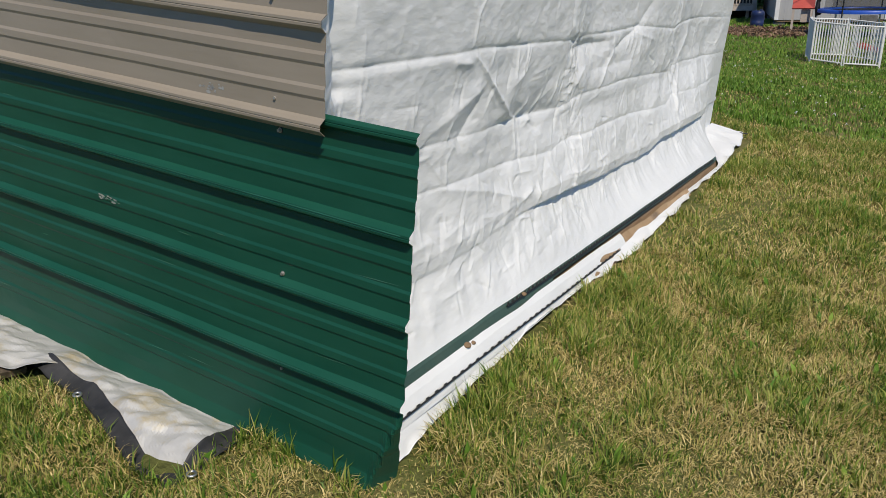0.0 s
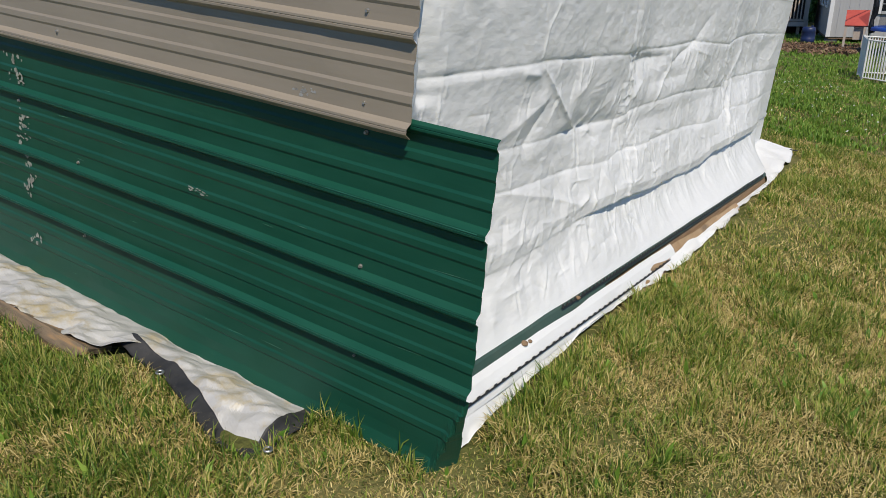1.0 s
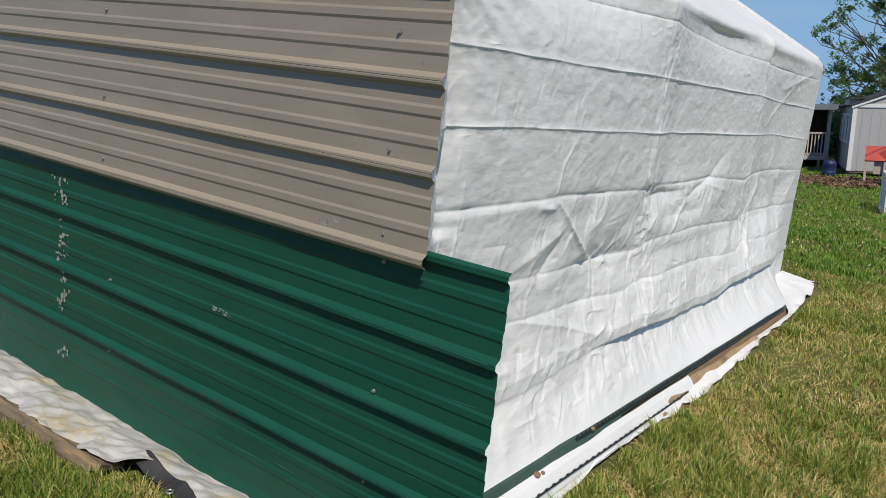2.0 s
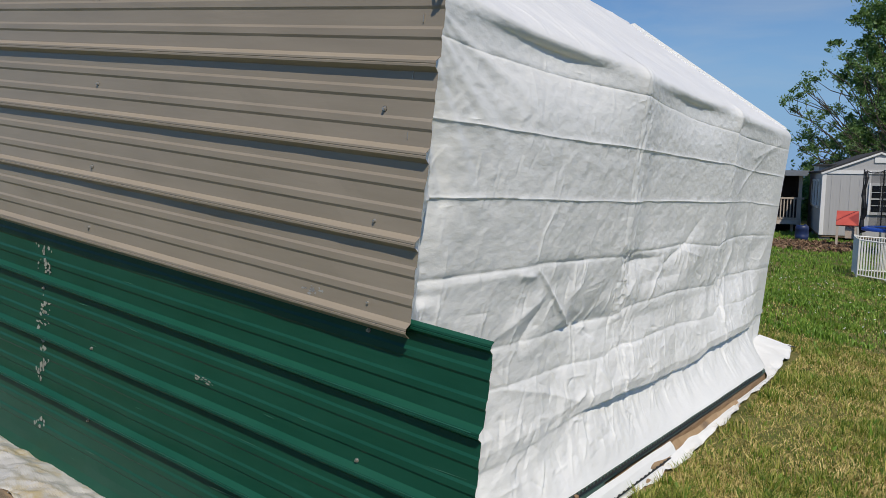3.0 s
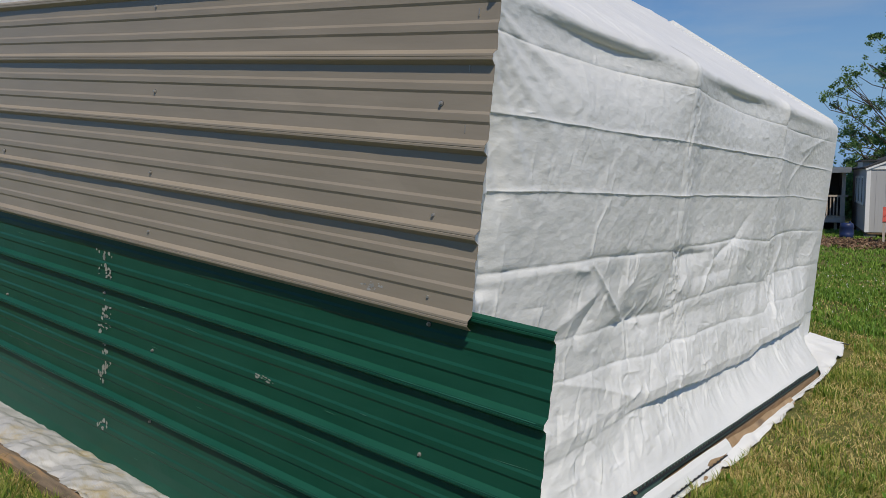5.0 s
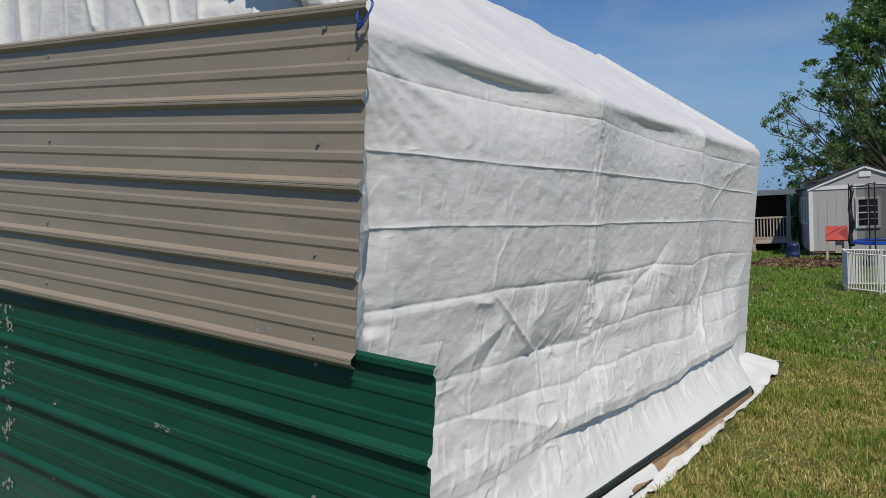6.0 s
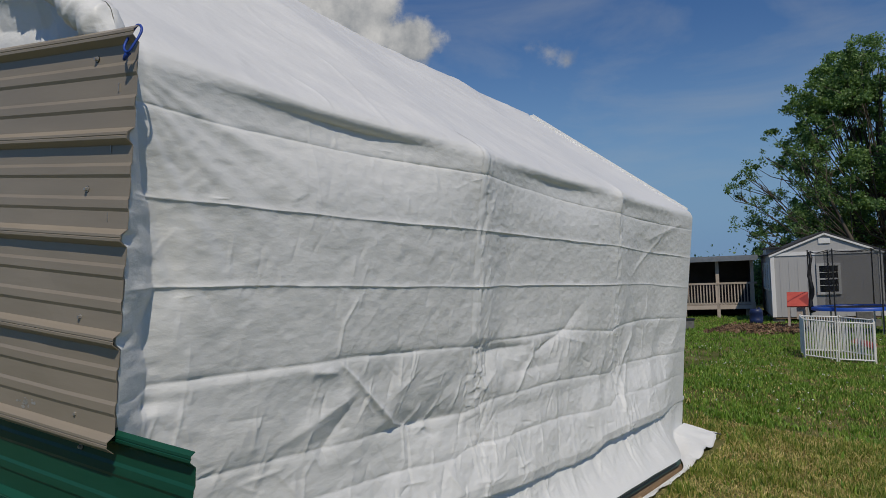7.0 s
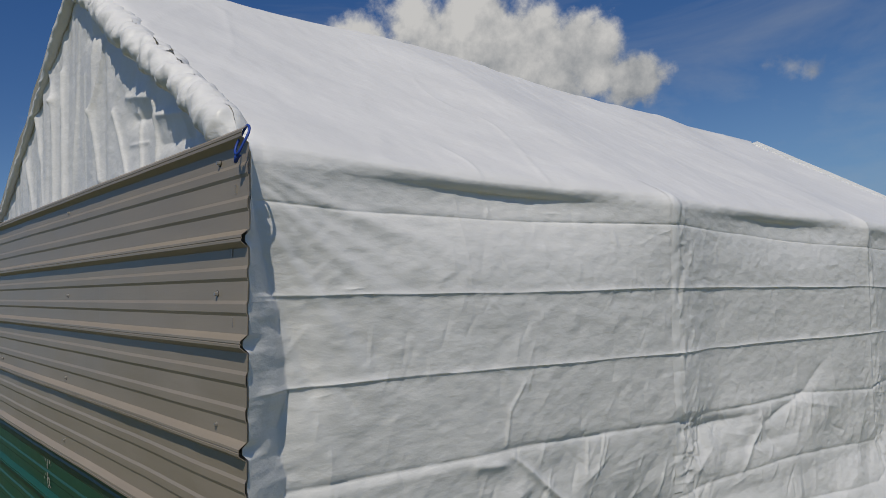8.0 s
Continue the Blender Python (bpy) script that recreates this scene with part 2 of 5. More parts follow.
def let_light_through(m, share, tint):
    """Thin leaves: part of the light passes to the other side."""
    nodes, links = m.node_tree.nodes, m.node_tree.links
    t, mix = nodes.new("ShaderNodeBsdfTranslucent"), nodes.new("ShaderNodeMixShader")
    mul = nodes.new("ShaderNodeMix")
    mul.data_type, mul.blend_type = "RGBA", "MULTIPLY"
    mul.inputs["Factor"].default_value = 1.0
    mul.inputs["B"].default_value = (*tint, 1)
    links.new(nodes["Principled BSDF"].inputs["Base Color"].links[0].from_socket, mul.inputs["A"])
    links.new(mul.outputs["Result"], t.inputs["Color"])
    mix.inputs["Fac"].default_value = share
    links.new(nodes["Principled BSDF"].outputs[0], mix.inputs[1])
    links.new(t.outputs[0], mix.inputs[2])
    links.new(mix.outputs[0], nodes["Material Output"].inputs["Surface"])


let_light_through(LEAF, 0.38, (1.3, 1.5, 0.9))
let_light_through(BLADES, 0.30, (1.4, 1.4, 0.8))


# ---- building helpers ----
def link_mesh(name, mesh, mat, parent=None, label=""):
    mesh.materials.append(mat)
    ob = new(name, mesh)
    ob.parent = parent
    return tagged(ob, label)


def part(name, bm, mat, parent=None, label="", smooth=False):
    mesh = bpy.data.meshes.new(name)
    bm.normal_update()
    bm.to_mesh(mesh)
    bm.free()
    if smooth:
        mesh.shade_smooth()
    return link_mesh(name, mesh, mat, parent, label)


def thing(name, m, label, category, group="", kind=""):
    ob = new(name)
    ob.empty_display_size = 0.1
    ob.matrix_basis = m
    return tagged(ob, label, category, group, kind)


def box(bm, lo, hi, bevel=0.0, m=None):
    c = [(a + b) / 2 for a, b in zip(lo, hi)]
    s = [max(1e-4, b - a) for a, b in zip(lo, hi)]
    t = Matrix.Translation(c) @ Matrix.Diagonal((*s, 1))
    made = bmesh.ops.create_cube(bm, size=1, matrix=(m @ t) if m else t)
    if bevel:
        edges = {e for v in made["verts"] for e in v.link_edges}
        bmesh.ops.bevel(bm, geom=list(edges), offset=bevel, segments=2, affect="EDGES", profile=0.7)
    return bm


def boxes(*args, bevel=0.0):
    bm = bmesh.new()
    for lo, hi in args:
        box(bm, lo, hi, bevel)
    return bm


def rod(bm, a, b, r0, r1=None, sides=8):
    a, b = Vector(a), Vector(b)
    m = Matrix.Translation((a + b) / 2) @ (b - a).to_track_quat("Z", "Y").to_matrix().to_4x4()
    bmesh.ops.create_cone(bm, cap_ends=True, segments=sides, radius1=r0, radius2=r0 if r1 is None else r1, depth=(b - a).length, matrix=m)
    return bm


def rods(*args, sides=8):
    bm = bmesh.new()
    for a, b, r in args:
        rod(bm, a, b, r, None, sides)
    return bm


def tube(points, radius, sides=8, closed=False):
    """A round tube along points; radius may be a function of the step."""
    bm = bmesh.new()
    pts = [Vector(p) for p in points]
    rings, n = [], len(pts)
    side = None
    for i, p in enumerate(pts):
        d = (pts[(i + 1) % n] - pts[i - 1]) if closed or 0 < i < n - 1 else (pts[1] - pts[0] if i == 0 else pts[-1] - pts[-2])
        d.normalize()
        if side is None:
            side = d.cross(Vector((0.1, 0.2, 1))).normalized()
        side = (side - d * side.dot(d)).normalized()
        up = d.cross(side)
        r = radius(i) if callable(radius) else radius
        rings.append([bm.verts.new(p + (side * math.cos(a) + up * math.sin(a)) * r) for a in [2 * math.pi * k / sides for k in range(sides)]])
    for i in range(n if closed else n - 1):
        a, b = rings[i], rings[(i + 1) % n]
        for k in range(sides):
            bm.faces.new((a[k], a[(k + 1) % sides], b[(k + 1) % sides], b[k]))
    if not closed:
        bm.faces.new(list(reversed(rings[0])))
        bm.faces.new(rings[-1])
    return bm


def sheet(name, P, mat, parent=None, label="", thick=0.0, smooth=True):
    """A grid of points P[i][j] as one mesh, with a second skin at a small distance where thick is given."""
    P = np.asarray(P, float)
    n, m = P.shape[:2]
    idx = np.arange(n * m).reshape(n, m)
    f = np.stack([idx[:-1, :-1], idx[1:, :-1], idx[1:, 1:], idx[:-1, 1:]], -1).reshape(-1, 4)
    v = P.reshape(-1, 3)
    if thick:
        du, dv = np.gradient(P, axis=0), np.gradient(P, axis=1)
        nn = np.cross(du, dv)
        nn /= np.linalg.norm(nn, axis=2, keepdims=True) + 1e-9
        v = np.concatenate([v, (P - nn * thick).reshape(-1, 3)])
        k = n * m
        rim = []
        for line in (idx[0], idx[:, -1], idx[-1, ::-1], idx[::-1, 0]):
            rim.append(np.stack([line[:-1] + k, line[:-1], line[1:], line[1:] + k][::-1], -1))
        f = np.concatenate([f, f[:, ::-1] + k] + rim)
    mesh = bpy.data.meshes.new(name)
    mesh.from_pydata(v.tolist(), [], f.tolist())
    if smooth:
        mesh.shade_smooth()
    return link_mesh(name, mesh, mat, parent, label)


def triangles(name, verts, tris, mat, parent=None, label=""):
    mesh = bpy.data.meshes.new(name)
    mesh.vertices.add(len(verts))
    mesh.vertices.foreach_set("co", np.ascontiguousarray(verts, np.float32).ravel())
    mesh.loops.add(len(tris) * 3)
    mesh.loops.foreach_set("vertex_index", np.ascontiguousarray(tris, np.int32).ravel())
    mesh.polygons.add(len(tris))
    mesh.polygons.foreach_set("loop_start", np.arange(0, len(tris) * 3, 3, dtype=np.int32))
    mesh.update(calc_edges=True)
    return link_mesh(name, mesh, mat, parent, label)


def smooth01(a, b, x):
    t = np.clip((x - a) / (b - a), 0, 1)
    return t * t * (3 - 2 * t)


def value_noise(x, y, seed=0):
    """Smooth noise on arrays, about -1 to 1."""
    rng = np.random.RandomState(seed)
    tab = rng.uniform(-1, 1, (256, 256))
    xi, yi = np.floor(x).astype(int), np.floor(y).astype(int)
    fx, fy = x - xi, y - yi
    fx, fy = fx * fx * (3 - 2 * fx), fy * fy * (3 - 2 * fy)
    g = lambda a, b: tab[a % 256, b % 256]
    return (g(xi, yi) * (1 - fx) + g(xi + 1, yi) * fx) * (1 - fy) + (g(xi, yi + 1) * (1 - fx) + g(xi + 1, yi + 1) * fx) * fy


def lay(x, y, z):
    """A place of the shelter's own frame, in the world."""
    return SITE @ Vector((x, y, z))


# ---- ground ----
def ground_z(x, y):
    x, y = np.asarray(x, float), np.asarray(y, float)
    dip = -0.055 * (1 - smooth01(-0.05, 0.9, y))
    lean = dip - 0.0991 * 9 * np.tanh(x / 9) * (1 - smooth01(10, 23, y))
    yc = np.clip(y, -12, 14)
    base = -0.0249 * yc - 0.0165 * np.clip(yc - 5, 0, None)
    base = base + (-0.533 - base) * smooth01(14, 24, y)
    return lean + base


gx = np.concatenate([[-900, -300, -100, -40], np.linspace(-20, 20, 161), [40, 100, 300, 900]])
gy = np.concatenate([[-900, -300, -100, -40], np.linspace(-14, 46, 241), [80, 160, 400, 1500]])
GX, GY = np.meshgrid(gx, gy, indexing="ij")
GZ = ground_z(GX, GY) + 0.012 * value_noise(GX * 1.7, GY * 1.7, 3) + 0.02 * value_noise(GX * 0.6, GY * 0.6, 4) - 0.018
tagged(sheet("ground", np.stack([GX, GY, GZ], -1), SOIL), "worn lawn soil with thatch and bare patches", "lawn", kind="structure")


# ---- ribbed metal wall of the shelter's front ----
PITCH = 0.2286


def rib_profile(s):
    """How far a ribbed sheet stands out at the height s above a main rib."""
    s = s % PITCH
    d = min(s, PITCH - s)
    out = 0.018 * min(1, max(0, (0.020 - d) / 0.0135))
    for c in (PITCH / 3, 2 * PITCH / 3):
        e = abs(s - c)
        out += 0.0034 * min(1, max(0, (0.017 - e) / 0.008))
    return out


def rib_stops(z0, z1, zr):
    """Heights at which the sheet's profile bends."""
    marks = set()
    k = math.floor((z0 - zr) / PITCH) - 1
    while zr + k * PITCH < z1 + PITCH:
        b = zr + k * PITCH
        for o in (-0.020, -0.014, -0.0065, -0.002, 0, 0.002, 0.0065, 0.014, 0.020):
            marks.add(round(b + o, 5))
        for c in (PITCH / 3, 2 * PITCH / 3):
            for o in (-0.017, -0.009, 0.009, 0.017):
                marks.add(round(b + c + o, 5))
        k += 1
    return sorted({z0, z1, *[z for z in marks if z0 < z < z1]})


def ribbed_sheet(name, parent, mat, x0, x1, z0, z1, zr, y, seed, curl=False, label=""):
    zs = np.array(rib_stops(z0, z1, zr))
    xs = np.concatenate([np.linspace(x0, x1 - 0.2, 60), np.linspace(x1 - 0.19, x1, 24)])
    X, Z = np.meshgrid(xs, zs, indexing="ij")
    prof = np.array([rib_profile(z - zr) for z in zs])
    fine = np.array([0.0016 if abs(((z - zr + PITCH / 2) % PITCH) - PITCH / 2) < 0.001 else 0 for z in zs])
    Y = y - prof[None, :] + fine[None, :] + 0.0035 * value_noise(X * 2.1, Z * 3.0, seed) + 0.0012 * value_noise(X * 9, Z * 14, seed + 1)
    end = np.clip((X - (x1 - 0.05)) / 0.05, 0, 1)
    X = X + end * 0.004 * value_noise(Z * 30, Z * 0 + 0.5, seed + 2)
    if curl:
        # no rib but a narrow lip along the foot; the lower corner is folded back below the last rib
        foot = Z < 0.06
        Y = np.where(foot, y - 0.011 * np.clip((-0.028 - Z) / 0.012, 0, 1) - 0.003 * np.exp(-((Z + 0.018) / 0.006) ** 2) + 0.0025 * value_noise(X * 4, Z * 9, seed + 6), Y)
        xf = x1 - 0.095 + np.clip((Z + 0.055) / 0.27, 0, 1) * 0.095
        s = np.clip(X - xf, 0, None) * (Z < 0.215)
        bent = math.radians(68)
        X = X - s * (1 - math.cos(bent))
        Y = Y + s * math.sin(bent) - 0.010 * np.exp(-((X - xf) / 0.014) ** 2) * (Z < 0.2) * np.clip((0.215 - Z) / 0.06, 0, 1)
        Z = Z - 0.20 * s * np.clip((0.10 - Z) / 0.10, 0, 1)
    return sheet(name, np.stack([X, Y, Z], -1), mat, parent, label, thick=-0.0016, smooth=False)


def screw(parent, x, z, y, seed):
    """A hexagonal roofing screw with its rubber washer."""
    rng = random.Random(seed)
    bm = bmesh.new()
    rod(bm, (x, y, z), (x, y - 0.0025, z), 0.0070, 0.0065, 12)
    rod(bm, (x, y - 0.0025, z), (x, y - 0.0085, z), 0.0046, 0.0042, 6)
    s = part("screw", bm, SCREW, parent)
    part("washer", rods(((x, y + 0.002, z), (x, y - 0.0012, z), 0.0080), sides=12), RUBBER, s)


ZG, ZT = 0.924, 0.912
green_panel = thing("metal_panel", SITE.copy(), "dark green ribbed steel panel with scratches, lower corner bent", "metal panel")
ribbed_sheet("steel_sheet", green_panel, GREEN, -3.38, 0.004, -0.055, 0.938, ZG, 0.002, 5, curl=True)
for k, (sx, sz) in enumerate([(-0.392, 0.875), (-0.386, 0.497), (-0.389, 0.212), (-2.05, 0.66), (-1.70, 0.497), (-1.70, 0.212), (-2.9, 0.497)]):
    screw(green_panel, sx, sz, 0.002 - rib_profile(sz - ZG), k)
tan_panel = thing("metal_panel", SITE.copy(), "tan ribbed steel panel lapped over the green panel", "metal panel")
ribbed_sheet("steel_sheet", tan_panel, TAN, -3.36, -0.238, 0.892, 1.842, ZT, -0.019, 15)
for k, (sx, sz) in enumerate([(-0.385, 0.957), (-0.392, 1.180), (-0.397, 1.478), (-0.389, 1.781), (-1.72, 0.957), (-1.72, 1.18), (-1.71, 1.478), (-1.72, 1.781), (-2.9, 1.18)]):
    screw(tan_panel, sx, sz, -0.019 - rib_profile(sz - ZT), 20 + k)
# edge of a second tan sheet that laps the first one
for k, (ex, ez0, ez1) in enumerate([(-0.315, 1.56, 1.585), (-0.312, 1.405, 1.425), (-0.30, 1.70, 1.72)]):
    part("scratch", boxes(((ex - 0.0010, -0.0222, ez0), (ex + 0.0010, -0.0180, ez1))), SCREW, tan_panel)
# bare, scratched spots of the paint
WORN = material("worn_paint", [(0.30, 0.30, 0.29), (0.5, 0.5, 0.48)], 0.5, 0.2, 40)
PALE = material("pale_scuff", [(0.28, 0.30, 0.25), (0.42, 0.42, 0.36)], 0.7, 0, 30)
rng = random.Random(3)


def scuff(parent, name, x, z, w, h, y, mat, bits, seed):
    """A cluster of thin flakes, a hair proud of the paint."""
    r = random.Random(seed)
    bm = bmesh.new()
    for _ in range(bits):
        cx, cz = x + r.gauss(0, w / 3), z + r.gauss(0, h / 3)
        a, rad = r.uniform(0, 6.28), r.uniform(0.15, 0.5)
        pts = []
        for i in range(5):
            q = a + i * 1.2566
            k = rad * r.uniform(0.5, 1.2)
            pts.append(bm.verts.new((cx + math.cos(q) * w * 0.34 * k, y, cz + math.sin(q) * h * 0.62 * k)))
        bm.faces.new(pts)
    bmesh.ops.recalc_face_normals(bm, faces=bm.faces)
    return tagged(part(name, bm, mat, parent), kind="stuff")


scuff(tan_panel, "scuff", -0.592, 0.952, 0.06, 0.018, -0.0225, WORN, 16, 1)
scuff(green_panel, "scuff", -1.063, 0.549, 0.07, 0.014, -0.004, PALE, 14, 2)
for k, (sz, h) in enumerate([(0.82, 0.05), (0.765, 0.04), (0.735, 0.02), (0.60, 0.05), (0.555, 0.03), (0.52, 0.02), (0.43, 0.07), (0.36, 0.05), (0.31, 0.06), (0.10, 0.05)]):
    scuff(green_panel, "scuff", -2.03 + rng.uniform(-0.015, 0.015), sz, 0.075, h, -0.0015 - rib_profile(sz - ZG), PALE, 9, 30 + k)

# thin scratches along the green paint
SCRATCH = material("scratched_paint", [(0.03, 0.16, 0.10), (0.10, 0.26, 0.18)], 0.5, 0, 30)
r = random.Random(14)
for k in range(26):
    sx, sz = r.uniform(-2.9, -0.05), r.choice([0.04, 0.10, 0.12, 0.19, 0.29, 0.34, 0.42, 0.52, 0.56, 0.64, 0.80]) + r.uniform(-0.012, 0.012)
    ln = r.uniform(0.03, 0.16)
    bm = bmesh.new()
    yy = -0.0022 - rib_profile(sz - ZG) if sz > 0.06 else -0.006
    h = r.uniform(0.0006, 0.0016)
    tilt = r.uniform(-0.05, 0.05)
    bm.faces.new([bm.verts.new(v) for v in ((sx, yy, sz), (sx + ln * 0.5, yy, sz - h + tilt * ln * 0.5), (sx + ln, yy, sz + tilt * ln), (sx + ln * 0.5, yy, sz + h + tilt * ln * 0.5))])
    part("scratch", bm, SCRATCH, green_panel)

# sun highlight painted as paler green along the main rib crests, thin and broken
CREST_SHINE = material("crest_highlight_green", [(0.012, 0.120, 0.078), (0.03, 0.20, 0.14)], 0.5, 0, 18, stretch_by=(0.5, 1, 4))
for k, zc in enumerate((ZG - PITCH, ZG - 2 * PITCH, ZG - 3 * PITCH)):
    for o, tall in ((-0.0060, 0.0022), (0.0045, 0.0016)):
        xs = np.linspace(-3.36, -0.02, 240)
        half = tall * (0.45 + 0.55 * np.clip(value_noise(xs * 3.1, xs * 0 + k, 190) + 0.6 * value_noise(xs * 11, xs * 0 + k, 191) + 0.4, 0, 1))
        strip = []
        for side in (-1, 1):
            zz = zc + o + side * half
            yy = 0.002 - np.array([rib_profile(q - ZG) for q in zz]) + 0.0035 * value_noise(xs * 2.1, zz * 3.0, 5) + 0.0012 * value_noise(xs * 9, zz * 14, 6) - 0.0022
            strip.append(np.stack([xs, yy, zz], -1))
        sheet("rubbed_crest", np.stack(strip, 1), CREST_SHINE, green_panel, "painted highlight of paler green along a rib crest")

# ---- poly tarp shelter ----
shelter = thing("tarp_shelter", SITE.copy(), "white poly tarp canopy shelter with wrinkled folds and rounded eaves", "shelter")
X_WALL, X_RIDGE, Z_RIDGE, LENGTH = -0.312, -1.86, 2.76, 5.38
BOWS = (0.085, 1.715, 3.515, 5.33)
FOLDS_Y = (0.35, 0.69, 1.0, 1.28, 2.05, 2.38, 2.72, 3.05, 3.9, 4.26, 4.6, 4.95)


def to_segment(y, z, y1, z1, y2, z2):
    """Distance from a segment, the side of it, and how far along."""
    dy, dz = y2 - y1, z2 - z1
    L = math.hypot(dy, dz)
    t = ((y - y1) * dy + (z - z1) * dz) / (L * L)
    tc = np.clip(t, 0, 1)
    side = ((y - y1) * dz - (z - z1) * dy) / L
    return np.hypot(y - y1 - tc * dy, z - z1 - tc * dz), side, tc


# height of each packing fold along the cover, as (y, z)
FOLD_LINES = [
    ((0.06, 1.691), (0.28, 1.686), (0.86, 1.694), (1.60, 1.716), (1.78, 1.722), (2.48, 1.705), (2.84, 1.694), (4.48, 1.68), (5.4, 1.685)),
    ((0.06, 1.472), (0.9, 1.473), (1.63, 1.484), (3.52, 1.484), (4.2, 1.469), (5.3, 1.454)),
    ((0.06, 1.252), (0.57, 1.256), (1.66, 1.243), (3.56, 1.241), (4.25, 1.239), (5.3, 1.207)),
    ((0.06, 0.995), (0.13, 1.012), (0.92, 1.014), (1.69, 0.992), (2.58, 0.992), (2.76, 0.999), (3.50, 0.952), (3.60, 0.972), (4.3, 0.984), (5.3, 0.957)),
    ((0.06, 0.757), (0.5, 0.747), (0.94, 0.732), (1.24, 0.728), (1.70, 0.709), (1.90, 0.738), (2.62, 0.740), (3.50, 0.690), (3.66, 0.715), (5.3, 0.680)),
    ((0.06, 0.610), (0.58, 0.602), (1.30, 0.569), (1.58, 0.549), (1.68, 0.565), (2.50, 0.557), (3.40, 0.505), (3.54, 0.550), (4.1, 0.519), (5.3, 0.495)),
]
# single creases of the wall: from (y, z) to (y, z), height, width
CREASES = [
    (0.902, 1.205, 0.838, 1.128, 0.0030, 0.006), (0.838, 1.128, 0.821, 1.030, 0.0036, 0.006),
    (0.849, 0.992, 0.925, 0.937, 0.006, 0.009), (0.925, 0.937, 0.985, 0.887, 0.009, 0.011), (0.985, 0.887, 1.069, 0.822, 0.011, 0.013), (1.069, 0.822, 1.157, 0.753, 0.010, 0.013), (1.157, 0.753, 1.26, 0.725, 0.007, 0.012),
    (0.987, 0.855, 1.031, 0.806, 0.0035, 0.006), (0.70, 0.985, 0.82, 0.975, 0.010, 0.022), (0.93, 0.895, 0.567, 0.775, 0.010, 0.040), (0.92, 0.86, 0.764, 0.722, -0.008, 0.030),
    (0.10, 0.985, 0.30, 0.990, 0.003, 0.026), (0.30, 0.990, 0.72, 0.995, 0.005, 0.030), (0.08, 0.985, 0.10, 0.86, 0.005, 0.022), (0.13, 0.93, 0.24, 0.85, -0.004, 0.03),
    (1.20, 0.990, 1.186, 0.890, 0.0035, 0.006), (1.285, 0.998, 1.225, 0.865, 0.0035, 0.006), (1.30, 0.99, 1.26, 0.90, 0.003, 0.005),
    (1.26, 0.725, 1.34, 0.790, 0.005, 0.010), (1.25, 0.725, 1.24, 0.60, 0.003, 0.006), (1.36, 0.70, 1.46, 0.655, -0.006, 0.020), (1.33, 0.71, 1.40, 0.70, 0.006, 0.012),
    (2.341, 0.895, 2.22, 0.807, 0.007, 0.014), (2.22, 0.807, 2.155, 0.745, 0.005, 0.014), (2.36, 0.90, 2.46, 0.80, -0.007, 0.030),
    (2.40, 0.910, 2.76, 0.999, -0.010, 0.022), (2.76, 0.999, 2.98, 1.13, -0.007, 0.030), (2.70, 1.02, 2.62, 0.87, 0.003, 0.008), (2.84, 1.00, 2.74, 0.86, 0.003, 0.007), (2.62, 0.98, 3.10, 0.90, 0.004, 0.020),
    (1.73, 1.05, 1.80, 0.96, 0.006, 0.014), (1.72, 0.985, 1.86, 0.975, -0.009, 0.016), (1.76, 0.93, 1.84, 0.80, 0.006, 0.016), (1.73, 0.74, 1.95, 0.86, 0.006, 0.022),
    (3.62, 0.64, 3.98, 0.92, 0.012, 0.030), (3.66, 0.55, 3.90, 0.72, 0.010, 0.025), (3.57, 0.46, 3.70, 0.64, 0.012, 0.022), (4.22, 0.70, 4.34, 1.24, 0.003, 0.010), (4.32, 0.62, 4.30, 1.30, 0.003, 0.010), (4.10, 0.98, 3.9, 1.2, 0.003, 0.012),
    (4.25, 1.56, 4.95, 1.70, 0.006, 0.03), (3.9, 1.30, 4.6, 1.62, 0.004, 0.02),
    (0.62, 0.60, 0.95, 0.52, 0.005, 0.020), (0.95, 0.52, 1.24, 0.43, 0.006, 0.020), (1.24, 0.427, 1.32, 0.445, 0.008, 0.012), (1.38, 0.45, 1.36, 0.395, 0.008, 0.010), (1.50, 0.50, 1.56, 0.43, 0.007, 0.014),
    (0.05, 0.40, 0.55, 0.45, 0.005, 0.022), (0.05, 0.53, 0.45, 0.56, 0.004, 0.02), (2.02, 0.545, 2.10, 0.43, 0.005, 0.016), (2.6, 0.50, 2.66, 0.40, 0.004, 0.014),
]


def facets(u, v, seed):
    """Flat triangles that meet in sharp creases, about -1 to 1."""
    tab = np.random.RandomState(seed).uniform(-1, 1, (256, 256))
    ui, vi = np.floor(u).astype(int), np.floor(v).astype(int)
    fu, fv = u - ui, v - vi
    a, b, c, e = tab[ui % 256, vi % 256], tab[(ui + 1) % 256, vi % 256], tab[(ui + 1) % 256, (vi + 1) % 256], tab[ui % 256, (vi + 1) % 256]
    return np.where(fu > fv, a + (b - a) * fu + (c - b) * fv, a + (e - a) * fv + (c - e) * fu)


